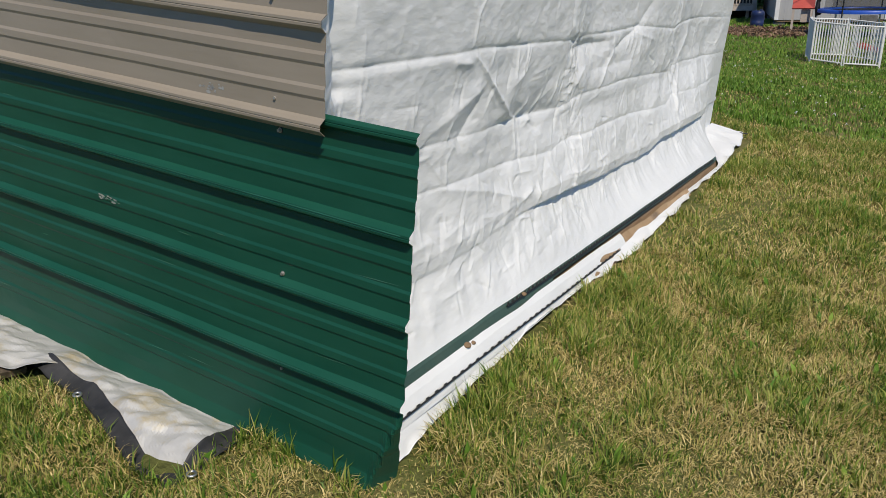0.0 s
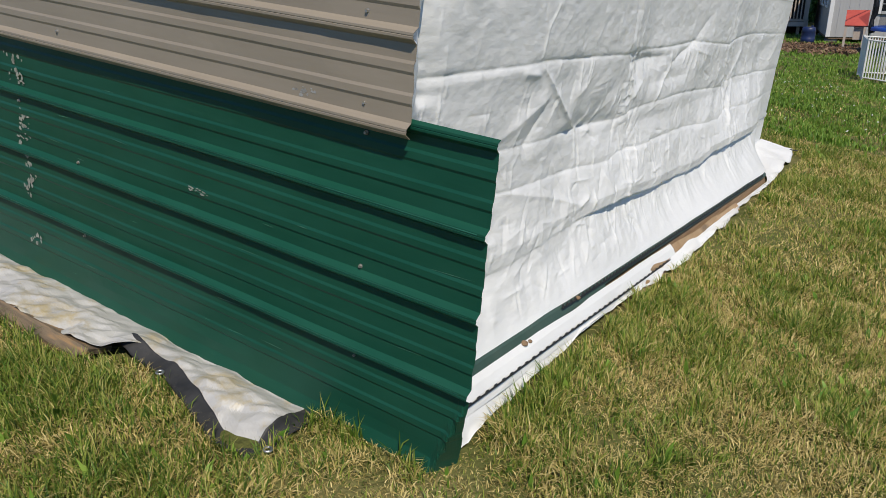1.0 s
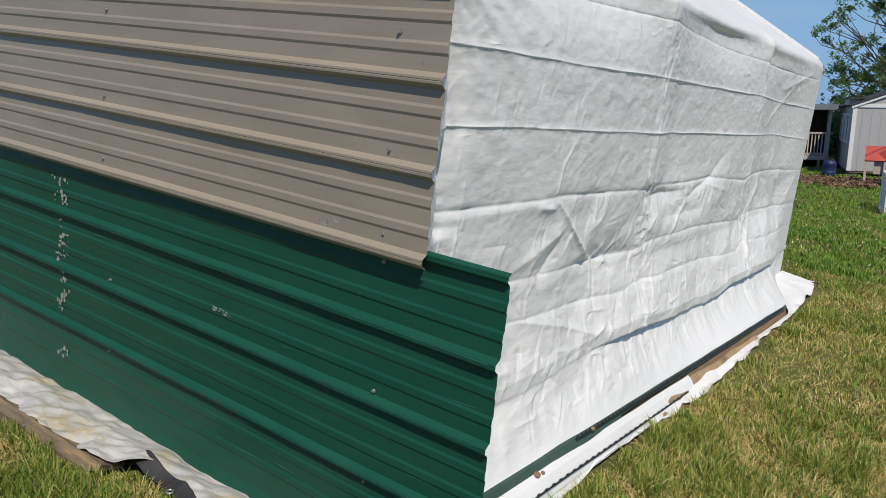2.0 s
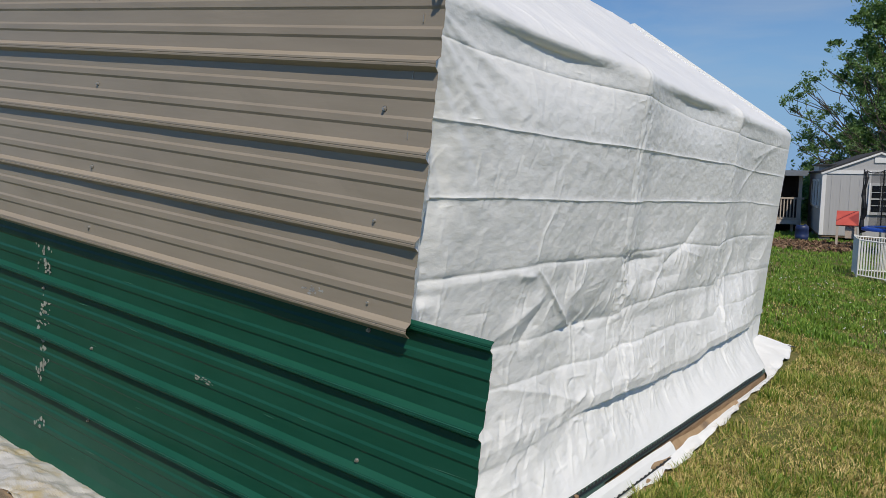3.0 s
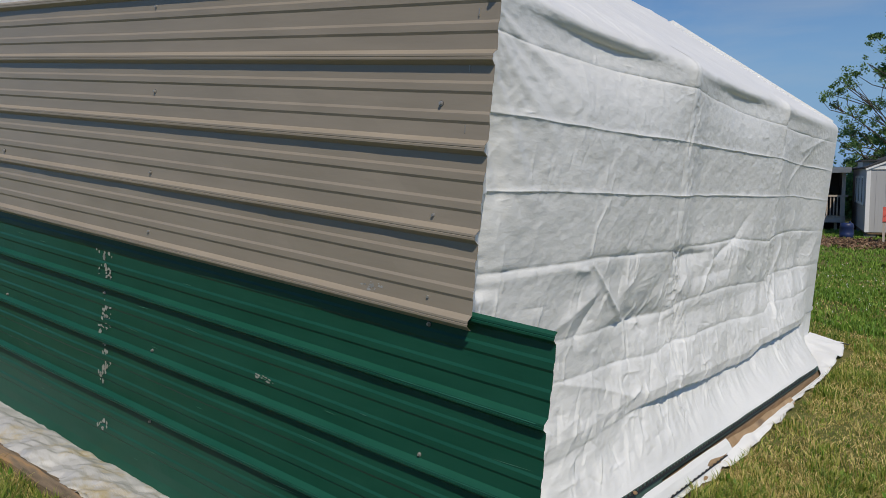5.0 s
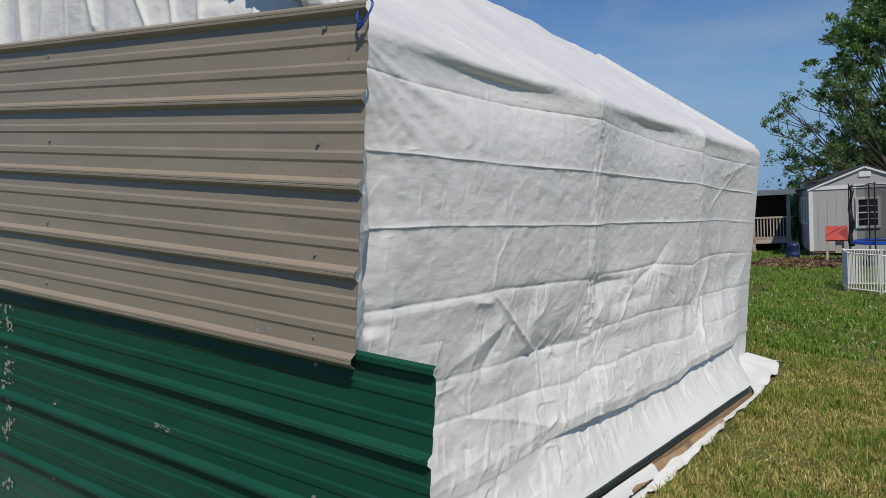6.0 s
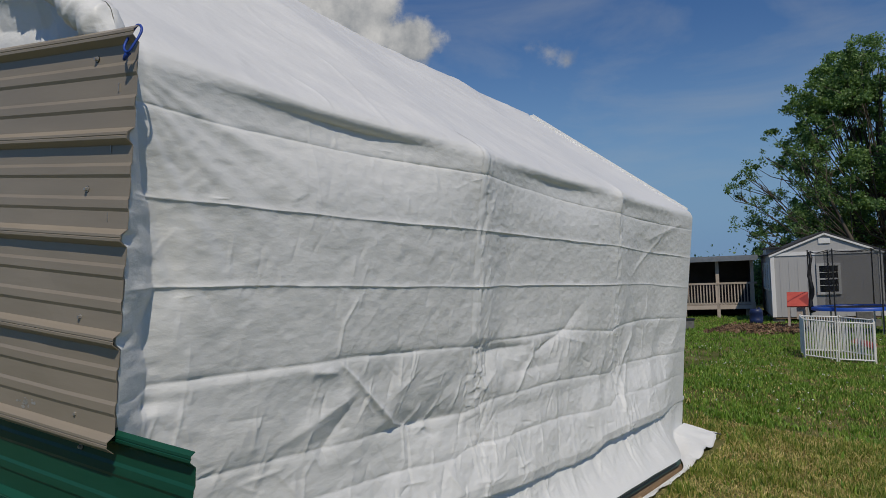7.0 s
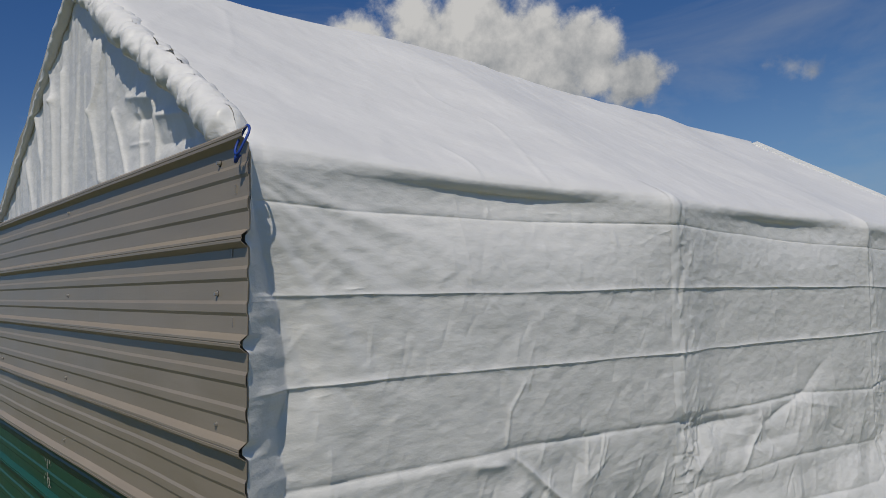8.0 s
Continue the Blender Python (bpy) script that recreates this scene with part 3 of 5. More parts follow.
def wall_out(y, z):
    """How far the side cover stands out from its plane at the place (y, z)."""
    low = 1 - smooth01(0.85, 1.20, z)
    wy, wz = y + 0.05 * value_noise(y * 4, z * 5, 26), z + 0.04 * value_noise(y * 5, z * 4, 27)
    d = 0.009 * value_noise(y * 1.3, z * 1.6, 21) + (0.0016 + 0.0095 * low) * facets(wy * 4.2 + z * 1.5, wz * 5.5 - y, 22)
    d += (0.0010 + 0.0028 * low) * facets(wy * 11 + z * 4, wz * 13 + y * 3, 23)
    d += 0.0013 * value_noise(y * 17, z * 25, 24) + 0.0007 * value_noise(y * 36, z * 52, 25)
    fold = [np.interp(y, *zip(*line)) + 0.0018 * value_noise(y * 6, y * 0 + k, 32) for k, line in enumerate(FOLD_LINES)]
    # F1 laps over, F2 and F3 are pinched ridges, the lower ones valleys
    uneven = [1 + 0.4 * value_noise(y * 3.5, y * 0 + k, 30) for k in range(6)]
    s = z - fold[0]
    d -= 0.0040 * uneven[0] * np.exp(-np.abs(s) / 0.007)
    for k, h in ((1, 0.0050), (2, 0.0050)):
        s = z - fold[k]
        d += h * uneven[k] * (np.exp(-np.abs(s) / np.where(s > 0, 0.010, 0.0045)))
    streak = np.exp(-np.clip(fold[1] - z, 0, None) / 0.04) * (z < fold[1])
    d += 0.0006 * streak * value_noise(y * 6, z * 85, 28)
    for k, h, w in ((3, 0.0048, 0.013), (4, 0.0046, 0.016), (5, 0.0048, 0.022)):
        s = z - fold[k]
        d -= h * uneven[k] * np.exp(-np.abs(s) / w) + 0.0018 * np.exp(-np.abs(s) / 0.006)
    yw = y + 0.008 * value_noise(z * 2.5, z * 0 + 3, 33)
    tilt = 0.0035 * (np.arange(len(FOLDS_Y)) % 2 * 2 - 1) * (0.6 + 0.4 * np.sin(np.arange(len(FOLDS_Y)) * 2.3))
    d += np.interp(yw, FOLDS_Y, tilt) * (0.5 + 0.7 * np.abs(value_noise(z * 3, y * 0.8, 34)))
    for k, yf in enumerate(FOLDS_Y):
        d += 0.0016 * np.clip(value_noise(z * 3 + k * 7, z * 0 + k, 34), 0, 1) * np.exp(-np.abs(yw - yf) / 0.004)
    for y1, z1, y2, z2, h, w in CREASES:
        dist, side, t = to_segment(y, z, y1, z1, y2, z2)
        fall = np.sqrt(np.clip(np.sin(math.pi * (0.12 + 0.76 * t)), 0, 1))
        d += 1.3 * h * fall * np.exp(-(dist / w) ** 1.2)
    # pockets that hang inwards above the fifth fold and below the fourth
    for ya, yb, line, h, up, below in ((0.98, 1.74, fold[4] + 0.01, 0.026, 0.065, 0.055), (1.70, 2.36, fold[3] - 0.040, 0.024, 0.026, 0.060), (0.45, 0.95, fold[4] + 0.02, 0.006, 0.05, 0.03), (1.95, 2.75, np.full_like(y, 0.835), 0.017, 0.085, 0.045)):
        u = np.clip((y - ya) / (yb - ya), 0, 1)
        s = z - line
        d -= h * np.sin(math.pi * u) ** 0.7 * np.exp(-(np.abs(s) / np.where(s > 0, up, below)) ** 1.3)
    # many short straight creases, closer together low down and beside the bows
    r = np.random.RandomState(77)
    rows = y[:, 0]
    for k in range(1300):
        cy, cz = r.uniform(0.1, LENGTH - 0.05), 0.2 + 1.55 * r.uniform(0, 1) ** 1.35
        if r.uniform() < 0.22:
            cy = BOWS[1 + r.randint(2)] + 0.02 + abs(r.normal(0, 0.10))
        L = r.uniform(0.03, 0.15) * (1.2 if cz < 1.0 else 0.8)
        a = r.choice([0.0, math.pi / 2, 0.9, 2.2, 1.2]) + r.normal(0, 0.22)
        h = r.choice([-1, 1, 1]) * r.uniform(0.0013, 0.0040) * (1.25 if cz < 1.0 else 0.65)
        w = r.uniform(0.004, 0.010)
        i0, i1 = np.searchsorted(rows, (cy - L - 0.08, cy + L + 0.08))
        if i1 - i0 < 2:
            continue
        ys, zs = y[i0:i1], z[i0:i1]
        dist, side, t = to_segment(ys, zs, cy - math.cos(a) * L / 2, cz - math.sin(a) * L / 2, cy + math.cos(a) * L / 2, cz + math.sin(a) * L / 2)
        d[i0:i1] += h * np.sin(math.pi * (0.1 + 0.8 * t)) * np.exp(-dist / w)
    # gathered lines by the bows and pulled diagonals by the upper corner
    near = np.zeros_like(y)
    for b in BOWS[1:3]:
        near = np.maximum(near, np.exp(-np.abs(y - b - 0.05) / 0.06))
    d += near * 0.0058 * facets(y * 20 + z * 9, z * 19 - y * 12, 35)
    ry, rz = y + 0.06, 1.80 - z
    rad, th = np.hypot(ry, rz), np.arctan2(rz, ry)
    fan = smooth01(0.06, 0.2, rad) * (1 - smooth01(0.40, 0.95, rad)) * smooth01(0.10, 0.35, th) * (1 - smooth01(1.15, 1.45, th))
    d += fan * rad * (0.006 * np.sin(th * 21 + 1.4 * value_noise(rad * 4, th * 2, 36)) + 0.0035 * np.sin(th * 43 + 2.0 * value_noise(rad * 6, th * 3, 40)) + 0.005 * value_noise(th * 14, rad * 2.5, 39))
    # hollow below the eave between the bows, deepest towards the further bow
    for a, b, h in ((0.08, 1.68, 0.068), (1.74, 3.49, 0.064)):
        u = np.clip((y - a) / (b - a), 0, 1)
        zc = 1.758 + 0.015 * smooth01(0.0, 0.5, u)
        d -= h * np.sin(math.pi * u ** 1.1) ** 0.9 * np.exp(-(np.abs(z - zc) / np.where(z > zc, 0.080, 0.15)) ** 2)
    u = np.clip((y - 3.53) / 1.75, 0, 1)
    d -= 0.030 * smooth01(0.0, 0.08, u) * (1 - u) * np.exp(-(np.abs(z - 1.735) / np.where(z > 1.735, 0.075, 0.14)) ** 2)
    # fine upright tucks where the wall is drawn down to its base
    tuck = np.clip((bulge_z(y) - z) / 0.05, 0, 1)
    d += tuck * (0.0045 * facets(y * 8 + z * 2, z * 1.6, 37) + 0.0032 * facets(y * 21 - z * 3, z * 2.2, 38))
    # panel behind the second bow lies further in
    d -= 0.028 * smooth01(1.735, 2.10, y) * (1 - smooth01(2.3, 3.4, y)) * smooth01(0.8, 1.1, z) * (1 - smooth01(1.45, 1.82, z))
    d -= 0.040 * smooth01(3.515, 4.15, y) * (1 - smooth01(4.5, 5.3, y)) * smooth01(0.5, 0.8, z) * (1 - smooth01(1.40, 1.82, z))
    d += 0.010 * np.exp(-np.clip(3.515 - y, 0, None) / 0.05) * (y < 3.515) * smooth01(0.45, 0.7, z)
    return d * smooth01(base_z(y), base_z(y) + 0.10, z) * smooth01(0.0, 0.07, y) * (1 - 0.6 * smooth01(4.6, 5.3, y))


def base_x(y):
    """Where the side cover meets its base rail."""
    x = -0.172 + 0.036 * np.clip(y, 0, 4.3) + 0.006 * value_noise(y * 0.8, y * 0, 41)
    return x + (X_WALL - x) * smooth01(4.1, 5.2, y)


def base_z(y):
    return np.interp(y, [0, 0.8, 2.2, 4.3, 5.4], [0.135, 0.130, 0.098, 0.055, 0.050])


def bulge_z(y):
    """Height of the lip below which the slack of the wall folds back."""
    return np.interp(y, [0, 0.5, 1.0, 1.3, 1.65, 2.0, 2.33, 2.73, 3.02, 3.14, 3.6, 4.3, 5.4], [0.350, 0.355, 0.366, 0.378, 0.373, 0.346, 0.327, 0.308, 0.299, 0.334, 0.337, 0.310, 0.27])


def lean_out(y, z):
    """The slant of the wall below its straight part, with a fold of slack that hangs over."""
    zb, z0 = bulge_z(y), base_z(y)
    off = base_x(y) - X_WALL
    far_end = 1 - smooth01(4.0, 5.15, y)
    roll = (0.003 + 0.027 * smooth01(1.0, 1.9, y)) * (0.3 + 0.7 * far_end) * (1 + 0.45 * value_noise(y * 2.6, y * 0, 45))
    top = 0.32 * off
    start = 0.67
    a = np.clip((start - z) / (start - zb - 0.045), 0, 1.3)
    above = (top + roll * 0.8) * np.minimum(a, 1) ** 1.25 + 0.10 * roll * np.clip(a - 1, 0, 1)
    b = np.clip((zb - z) / np.maximum(zb - z0, 0.05), 0, 1.05)
    below = top - 0.2 * roll + (off - top + 0.2 * roll) * b ** 1.5
    tuck_in = smooth01(0.0, 0.016, zb - z)
    return above * (1 - tuck_in) + below * tuck_in


def right_side():
    """Wall, eave and slope up to the ridge in one skin."""
    ys = np.concatenate([np.linspace(0.006, 0.10, 16), np.linspace(0.105, 2.6, 500), np.linspace(2.607, LENGTH, 300)])
    wall = np.concatenate([np.linspace(0.135, 0.62, 125), np.linspace(0.6245, 1.76, 255)])
    near_fold = [line[i][1] + o for line in FOLD_LINES[:3] for i in (0, 2, 4) for o in np.linspace(-0.012, 0.012, 9)]
    wall = np.array(sorted(set(np.round(np.concatenate([wall, near_fold]), 5))))
    r = 0.075
    slope = math.atan2(Z_RIDGE - 1.84, X_WALL - X_RIDGE)
    turn = math.pi / 2 - slope
    arc = np.linspace(0, turn, 14)[1:]
    roof = np.linspace(0, 1, 70)[1:] ** 1.0
    zc = 1.775
    px = np.concatenate([np.full(len(wall), 0.0), -r + r * np.cos(arc)])
    pz = np.concatenate([wall, zc + r * np.sin(arc)])
    nx = np.concatenate([np.ones(len(wall)), np.cos(arc)])
    nz = np.concatenate([np.zeros(len(wall)), np.sin(arc)])
    ex, ez = px[-1], pz[-1]
    px = np.concatenate([px, ex + (X_RIDGE - X_WALL - ex) * roof])
    pz = np.concatenate([pz, ez + (Z_RIDGE - ez) * roof])
    lift = np.interp(ys, [0, 1.0, 2.0, 3.0, 4.0, LENGTH], [0.035, 0.045, 0.035, 0.0, -0.015, -0.055])
    nx = np.concatenate([nx, np.full(len(roof), math.cos(turn))])
    nz = np.concatenate([nz, np.full(len(roof), math.sin(turn))])
    Y, S = np.meshgrid(ys, np.arange(len(px)), indexing="ij")
    PX, PZ, NX, NZ = px[S], pz[S], nx[S], nz[S]
    PZ = np.where(PZ < 0.62, 0.62 - (0.62 - PZ) * (0.62 - base_z(Y)) / (0.62 - 0.135), PZ)
    up = np.clip((S - len(wall) - len(arc) + 1) / len(roof), 0, 1)
    on_wall = 1 - smooth01(1.81, 1.885, PZ)
    d = wall_out(Y, np.minimum(PZ, 1.9)) * on_wall
    # the roof: ribs at the bows, sag between, faint long wrinkles
    sag = np.zeros_like(Y)
    for a, b in zip(BOWS[:-1], BOWS[1:]):
        u = np.clip((Y - a) / (b - a), 0, 1)
        sag = np.maximum(sag, np.sin(math.pi * u) ** 1.3 * ((Y >= a) & (Y <= b)))
    roofy = 1 - on_wall
    d -= roofy * 0.045 * sag * np.sin(math.pi * np.clip(up * 0.92 + 0.06, 0, 1)) ** 0.6
    d += roofy * (0.010 * value_noise(Y * 2.0, up * 3, 51) + 0.004 * value_noise(Y * 6 + up * 4, up * 7, 52) + 0.0012 * value_noise(Y * 22, up * 30, 53))
    d += roofy * 0.006 * np.exp(-np.abs(value_noise(Y * 3.2 - up * 3.0, up * 1.8 + Y * 0.5, 54)) / 0.05) * (0.4 + 0.6 * value_noise(Y, up, 55))
    d += roofy * 0.008 * np.sin(up * 40 + 3 * value_noise(Y * 2, up * 2, 56)) * np.exp(-up / 0.15) * 0.3
    X = X_WALL + PX + NX * d + np.where(PZ < 1.0, lean_out(Y, PZ), 0) * (S < len(wall))
    Z = PZ + NZ * d + lift[:, None] * up
    # the bow tops push the eave out a little
    for b in BOWS[1:3]:
        X += 0.012 * np.exp(-((Y - b) / 0.05) ** 2) * np.exp(-((PZ - 1.80) / 0.1) ** 2)
    # the near edge of the wall turns forward to the end of the metal panels
    turn_w = np.interp(PZ, [0.9, 1.05, 1.11, 1.17, 1.26, 1.37, 1.46, 1.48, 1.70], [0.10, 0.125, 0.103, 0.103, 0.125, 0.107, 0.10, 0.08, 0.02]) + 0.004 * value_noise(PZ * 30, PZ * 0 + 5, 57)
    turn_in = 1 - np.clip(Y / turn_w, 0, 1)
    high = smooth01(0.93, 0.97, PZ)
    X = X - 0.022 * high * (1 - smooth01(1.40, 1.66, PZ)) * np.exp(-(np.clip(Y - turn_w, 0, None) / 0.09) ** 2) * np.clip(Y / turn_w, 0, 1)
    X = X + turn_in * on_wall * (0.071 * high + 0.05 * (1 - high)) * (1 - 0.6 * smooth01(1.78, 1.86, PZ))
    ribs = np.array([rib_profile(v - ZT) for v in pz[:len(wall)]] + [0.0] * (len(pz) - len(wall)))[S]
    Y = Y - (0.0225 + 0.97 * ribs) * turn_in ** 3 * high * (1 - smooth01(1.80, 1.87, PZ))
    # the front edge of the roof bends down over the first bow
    Z = Z - 0.03 * (1 - smooth01(0.0, 0.09, Y)) ** 2 * roofy
    # the far edge rounds into the back
    back = np.clip((Y - (LENGTH - 0.06)) / 0.06, 0, 1) ** 2
    X = X - 0.05 * back * (PZ > 0.3)
    return np.stack([X, Y, Z], -1)


RIGHT = right_side()
sheet("cover", RIGHT, TARP, shelter, thick=0.0)


def left_side():
    ys = np.linspace(0.006, LENGTH, 140)
    x_far = 2 * X_RIDGE - X_WALL
    px = np.concatenate([np.linspace(X_RIDGE, x_far + 0.04, 40), [x_far + 0.015, x_far, x_far], np.full(20, x_far)])
    pz = np.concatenate([np.linspace(Z_RIDGE, 1.87, 40), [1.85, 1.82, 1.78], np.linspace(1.72, 0.02, 20)])
    Y, S = np.meshgrid(ys, np.arange(len(px)), indexing="ij")
    n = 0.012 * value_noise(Y * 2, S * 0.25, 61) * np.clip(S / 6, 0, 1)
    P = np.stack([px[S] - n, Y, pz[S] + n], -1)
    return P


P_left = left_side()
P_left[:, 0, :] = np.stack([np.interp(P_left[:, 0, 1], RIGHT[:, -1, 1], RIGHT[:, -1, k]) for k in range(3)], -1)
sheet("cover", P_left, TARP, shelter)


# seam tapes over the two middle bows, following the skin
def seam(b, width, lo, hi):
    cols = []
    for o in np.linspace(-width / 2, width / 2, 5):
        k = np.clip(np.interp(b + o, RIGHT[:, 0, 1], np.arange(len(RIGHT))), 0, len(RIGHT) - 1.001)
        a, f = int(k), k - int(k)
        cols.append(RIGHT[a, lo:hi] * (1 - f) + RIGHT[a + 1, lo:hi] * f)
    P = np.stack(cols, 0)
    n = np.cross(np.gradient(P, axis=0), np.gradient(P, axis=1))
    n /= np.linalg.norm(n, axis=2, keepdims=True) + 1e-9
    n *= np.sign(n[..., :1] + 1e-9)
    lift = np.array([0.0010, 0.0022, 0.0022, 0.0022, 0.0010])[:, None, None]
    return P + n * lift


for b in BOWS[1:2]:
    sheet("seam_tape", seam(b, 0.046, 150, RIGHT.shape[1] - 64), TARP_SEAM, shelter)

# tuck of the cover behind the ends of the metal sheets
TX, TZ = np.meshgrid(np.linspace(-0.62, -0.300, 30), np.linspace(0.90, 1.80, 60), indexing="ij")
sheet("tuck", np.stack([TX, 0.0075 + 0.001 * value_noise(TX * 20, TZ * 20, 44), TZ], -1), TARP, shelter)

# front gable: loose cover hung inside the first bow
us, vs = np.linspace(0, 1, 420), np.linspace(0, 1, 150)
U, V = np.meshgrid(us, vs, indexing="ij")
GXX = X_WALL - 0.05 + (2 * (X_RIDGE - X_WALL) + 0.10) * U
top = Z_RIDGE - 0.03 - np.abs(GXX - X_RIDGE) * (Z_RIDGE - 1.85) / (X_WALL - X_RIDGE)
GZZ = 1.76 + (np.maximum(top, 1.77) - 1.76) * V
pleated = 1 - smooth01(-1.55, -1.30, GXX)
YY = 0.034 + 0.014 * value_noise(GXX * 3, GZZ * 0.7, 71) + 0.0012 * value_noise(GXX * 30, GZZ * 18, 78)
YY += pleated * (0.008 * facets(GXX * 13 + GZZ * 2.2, GZZ * 0.9, 72) + 0.004 * facets(GXX * 31 + GZZ * 3, GZZ * 1.6, 73))
YY += (1 - pleated) * (0.010 * facets(GXX * 5.5 + GZZ * 1.2, GZZ * 6, 74) + 0.004 * facets(GXX * 13, GZZ * 15 + GXX * 4, 75))
# drawn pleats and creases of the loose cover: (x, z) to (x, z), height, width
for x1, z1, x2, z2, h, w in ((-2.335, 2.558, -2.214, 2.306, 0.016, 0.022), (-2.214, 2.306, -2.132, 1.80, 0.022, 0.024), (-2.08, 2.397, -1.954, 1.80, 0.014, 0.016), (-2.527, 2.291, -2.333, 1.86, 0.016, 0.022), (-2.70, 2.1, -2.55, 1.80, 0.014, 0.02),
                             (-1.474, 2.398, -1.618, 2.143, 0.014, 0.014), (-1.618, 2.143, -1.52, 1.88, 0.012, 0.012), (-1.80, 2.55, -1.86, 1.85, 0.012, 0.014), (-1.72, 2.3, -1.70, 1.85, 0.008, 0.010), (-1.70, 2.44, -1.46, 2.41, -0.014, 0.03),
                             (-1.26, 2.126, -1.02, 2.076, 0.013, 0.020), (-1.38, 2.098, -1.22, 1.86, 0.012, 0.012), (-1.147, 2.053, -1.087, 1.86, 0.012, 0.009), (-0.992, 2.06, -0.963, 1.86, 0.012, 0.009), (-0.96, 2.01, -0.745, 1.978, 0.014, 0.020), (-0.745, 1.976, -0.722, 1.86, 0.010, 0.009),
                             (-1.22, 1.96, -1.05, 1.945, 0.004, 0.006), (-0.94, 1.92, -0.72, 1.905, -0.012, 0.03), (-1.20, 2.04, -1.03, 2.02, -0.014, 0.022), (-0.70, 1.96, -0.62, 1.86, 0.014, 0.02)):
    dist, side, t = to_segment(GXX, GZZ, x1, z1, x2, z2)
    YY -= h * np.exp(-(dist / w) ** 1.2)
sheet("gable_cover", np.stack([GXX, YY, GZZ], -1), TARP, shelter)


def gathered_edge(x0, z0, x1, z1, seed):
    """The roof's front edge, drawn up round the bow into a bunched roll."""
    n, m = 420, 30
    T, A = np.meshgrid(np.linspace(0, 1, n), np.linspace(0, 1, m), indexing="ij")
    ang = A * 2 * math.pi
    L = math.hypot(x1 - x0, z1 - z0)
    tx, tz = (x1 - x0) / L, (z1 - z0) / L
    nx, nz = (tz, -tx) if tx < 0 else (-tz, tx)
    lap = lambda f, g, s: value_noise(T * L * f + 2.4 * np.sin(ang + s), np.cos(ang) * g + s, seed + s)
    thin = 1.0 if tx < 0 else 0.36
    ph = 2 * math.pi * T * L / 0.085 + 2.2 * np.sin(ang) + 3.2 * value_noise(T * L * 5, np.cos(ang) * 0.6, seed + 1)
    pleat = np.abs(np.sin(ph / 2)) ** 0.6
    ph2 = 2 * math.pi * T * L / 0.034 - 3.0 * np.sin(ang + 1) + 4.0 * value_noise(T * L * 9, np.cos(ang) * 0.8, seed + 2)
    gather = (0.006 * pleat * (0.5 + 0.5 * value_noise(T * L * 4, np.sin(ang), seed + 6)) + 0.002 * np.abs(np.sin(ph2 / 2)) + 0.004 * lap(6, 0.7, 3)) * thin
    u, v = T * L + 0.030 * ang, T * L - 0.034 * ang
    front = 0.25 + 0.75 * smooth01(-0.2, 0.5, -np.sin(ang))
    gather = gather + thin * front * (0.010 * (0.35 - np.abs(value_noise(u * 13, v * 3.5, seed + 8))) + 0.006 * (0.35 - np.abs(value_noise(u * 5, v * 26, seed + 9))) + 0.0035 * (0.35 - np.abs(value_noise(u * 42, v * 14, seed + 10))))
    gather = gather + thin * (0.008 * facets(u * 9, v * 22, seed + 11) + 0.0055 * facets(u * 34, v * 11, seed + 12) + 0.003 * facets(u * 30, v * 52, seed + 13))
    R = 0.044 * thin + 0.006 * value_noise(T * 5, T * 0, seed + 4) + gather
    R = R * np.sqrt(smooth01(-0.002, 0.045, T))
    off_n, off_y = R * np.cos(ang), 1.05 * R * np.sin(ang)
    sagn = 0.012 * value_noise(T * 4, T * 0 + 2, seed + 5)
    X = x0 + (x1 - x0) * T + nx * (off_n - 0.052 + sagn)
    Z = z0 + (z1 - z0) * T + nz * (off_n - 0.052 + sagn)
    Y = 0.022 + off_y
    P = np.stack([X, Y, Z], -1)
    return P if tx < 0 else P[::-1]


for side, seed in ((1, 81), (-1, 91)):
    ex = X_RIDGE + side * (X_WALL - X_RIDGE - 0.045)
    sheet("gathered_edge", gathered_edge(ex, 1.892, X_RIDGE, Z_RIDGE + 0.01, seed), TARP, shelter)
# back wall, seen by no one, closes the shelter
bx = np.linspace(X_WALL - 0.05, 2 * X_RIDGE - X_WALL + 0.02, 40)
BX, BV = np.meshgrid(bx, np.linspace(0, 1, 30), indexing="ij")
btop = Z_RIDGE - 0.02 - np.abs(BX - X_RIDGE) * (Z_RIDGE - 1.86) / (X_WALL - X_RIDGE)
BZ = 0.02 + (btop - 0.02) * BV
sheet("back_cover", np.stack([BX, LENGTH - 0.02 + 0.01 * value_noise(BX * 4, BZ * 3, 95), BZ], -1), TARP, shelter)

# apron of the cover that lies out on the grass
ys = np.concatenate([np.linspace(0.085, 2.6, 230), np.linspace(2.61, 5.45, 160)])
AY, AV = np.meshgrid(ys, np.linspace(0, 1, 16), indexing="ij")
outer = np.interp(ys, [0, 0.1, 0.25, 0.7, 1.3, 2.3, 3.2, 4.0, 4.6, 5.0, 5.25, 5.45], [-0.075, -0.07, -0.075, -0.06, -0.045, 0.02, 0.03, 0.035, 0.01, 0.0, -0.005, -0.03])
ragged = 0.012 * value_noise(ys * 5, ys * 0, 101) + smooth01(1.3, 1.8, ys) * 0.016 * value_noise(ys * 9, ys * 0 + 3, 102)
inner = base_x(ys) + 0.035 * (1 - smooth01(4.1, 4.5, ys))
AX = inner[:, None] + (outer + ragged - inner)[:, None] * AV
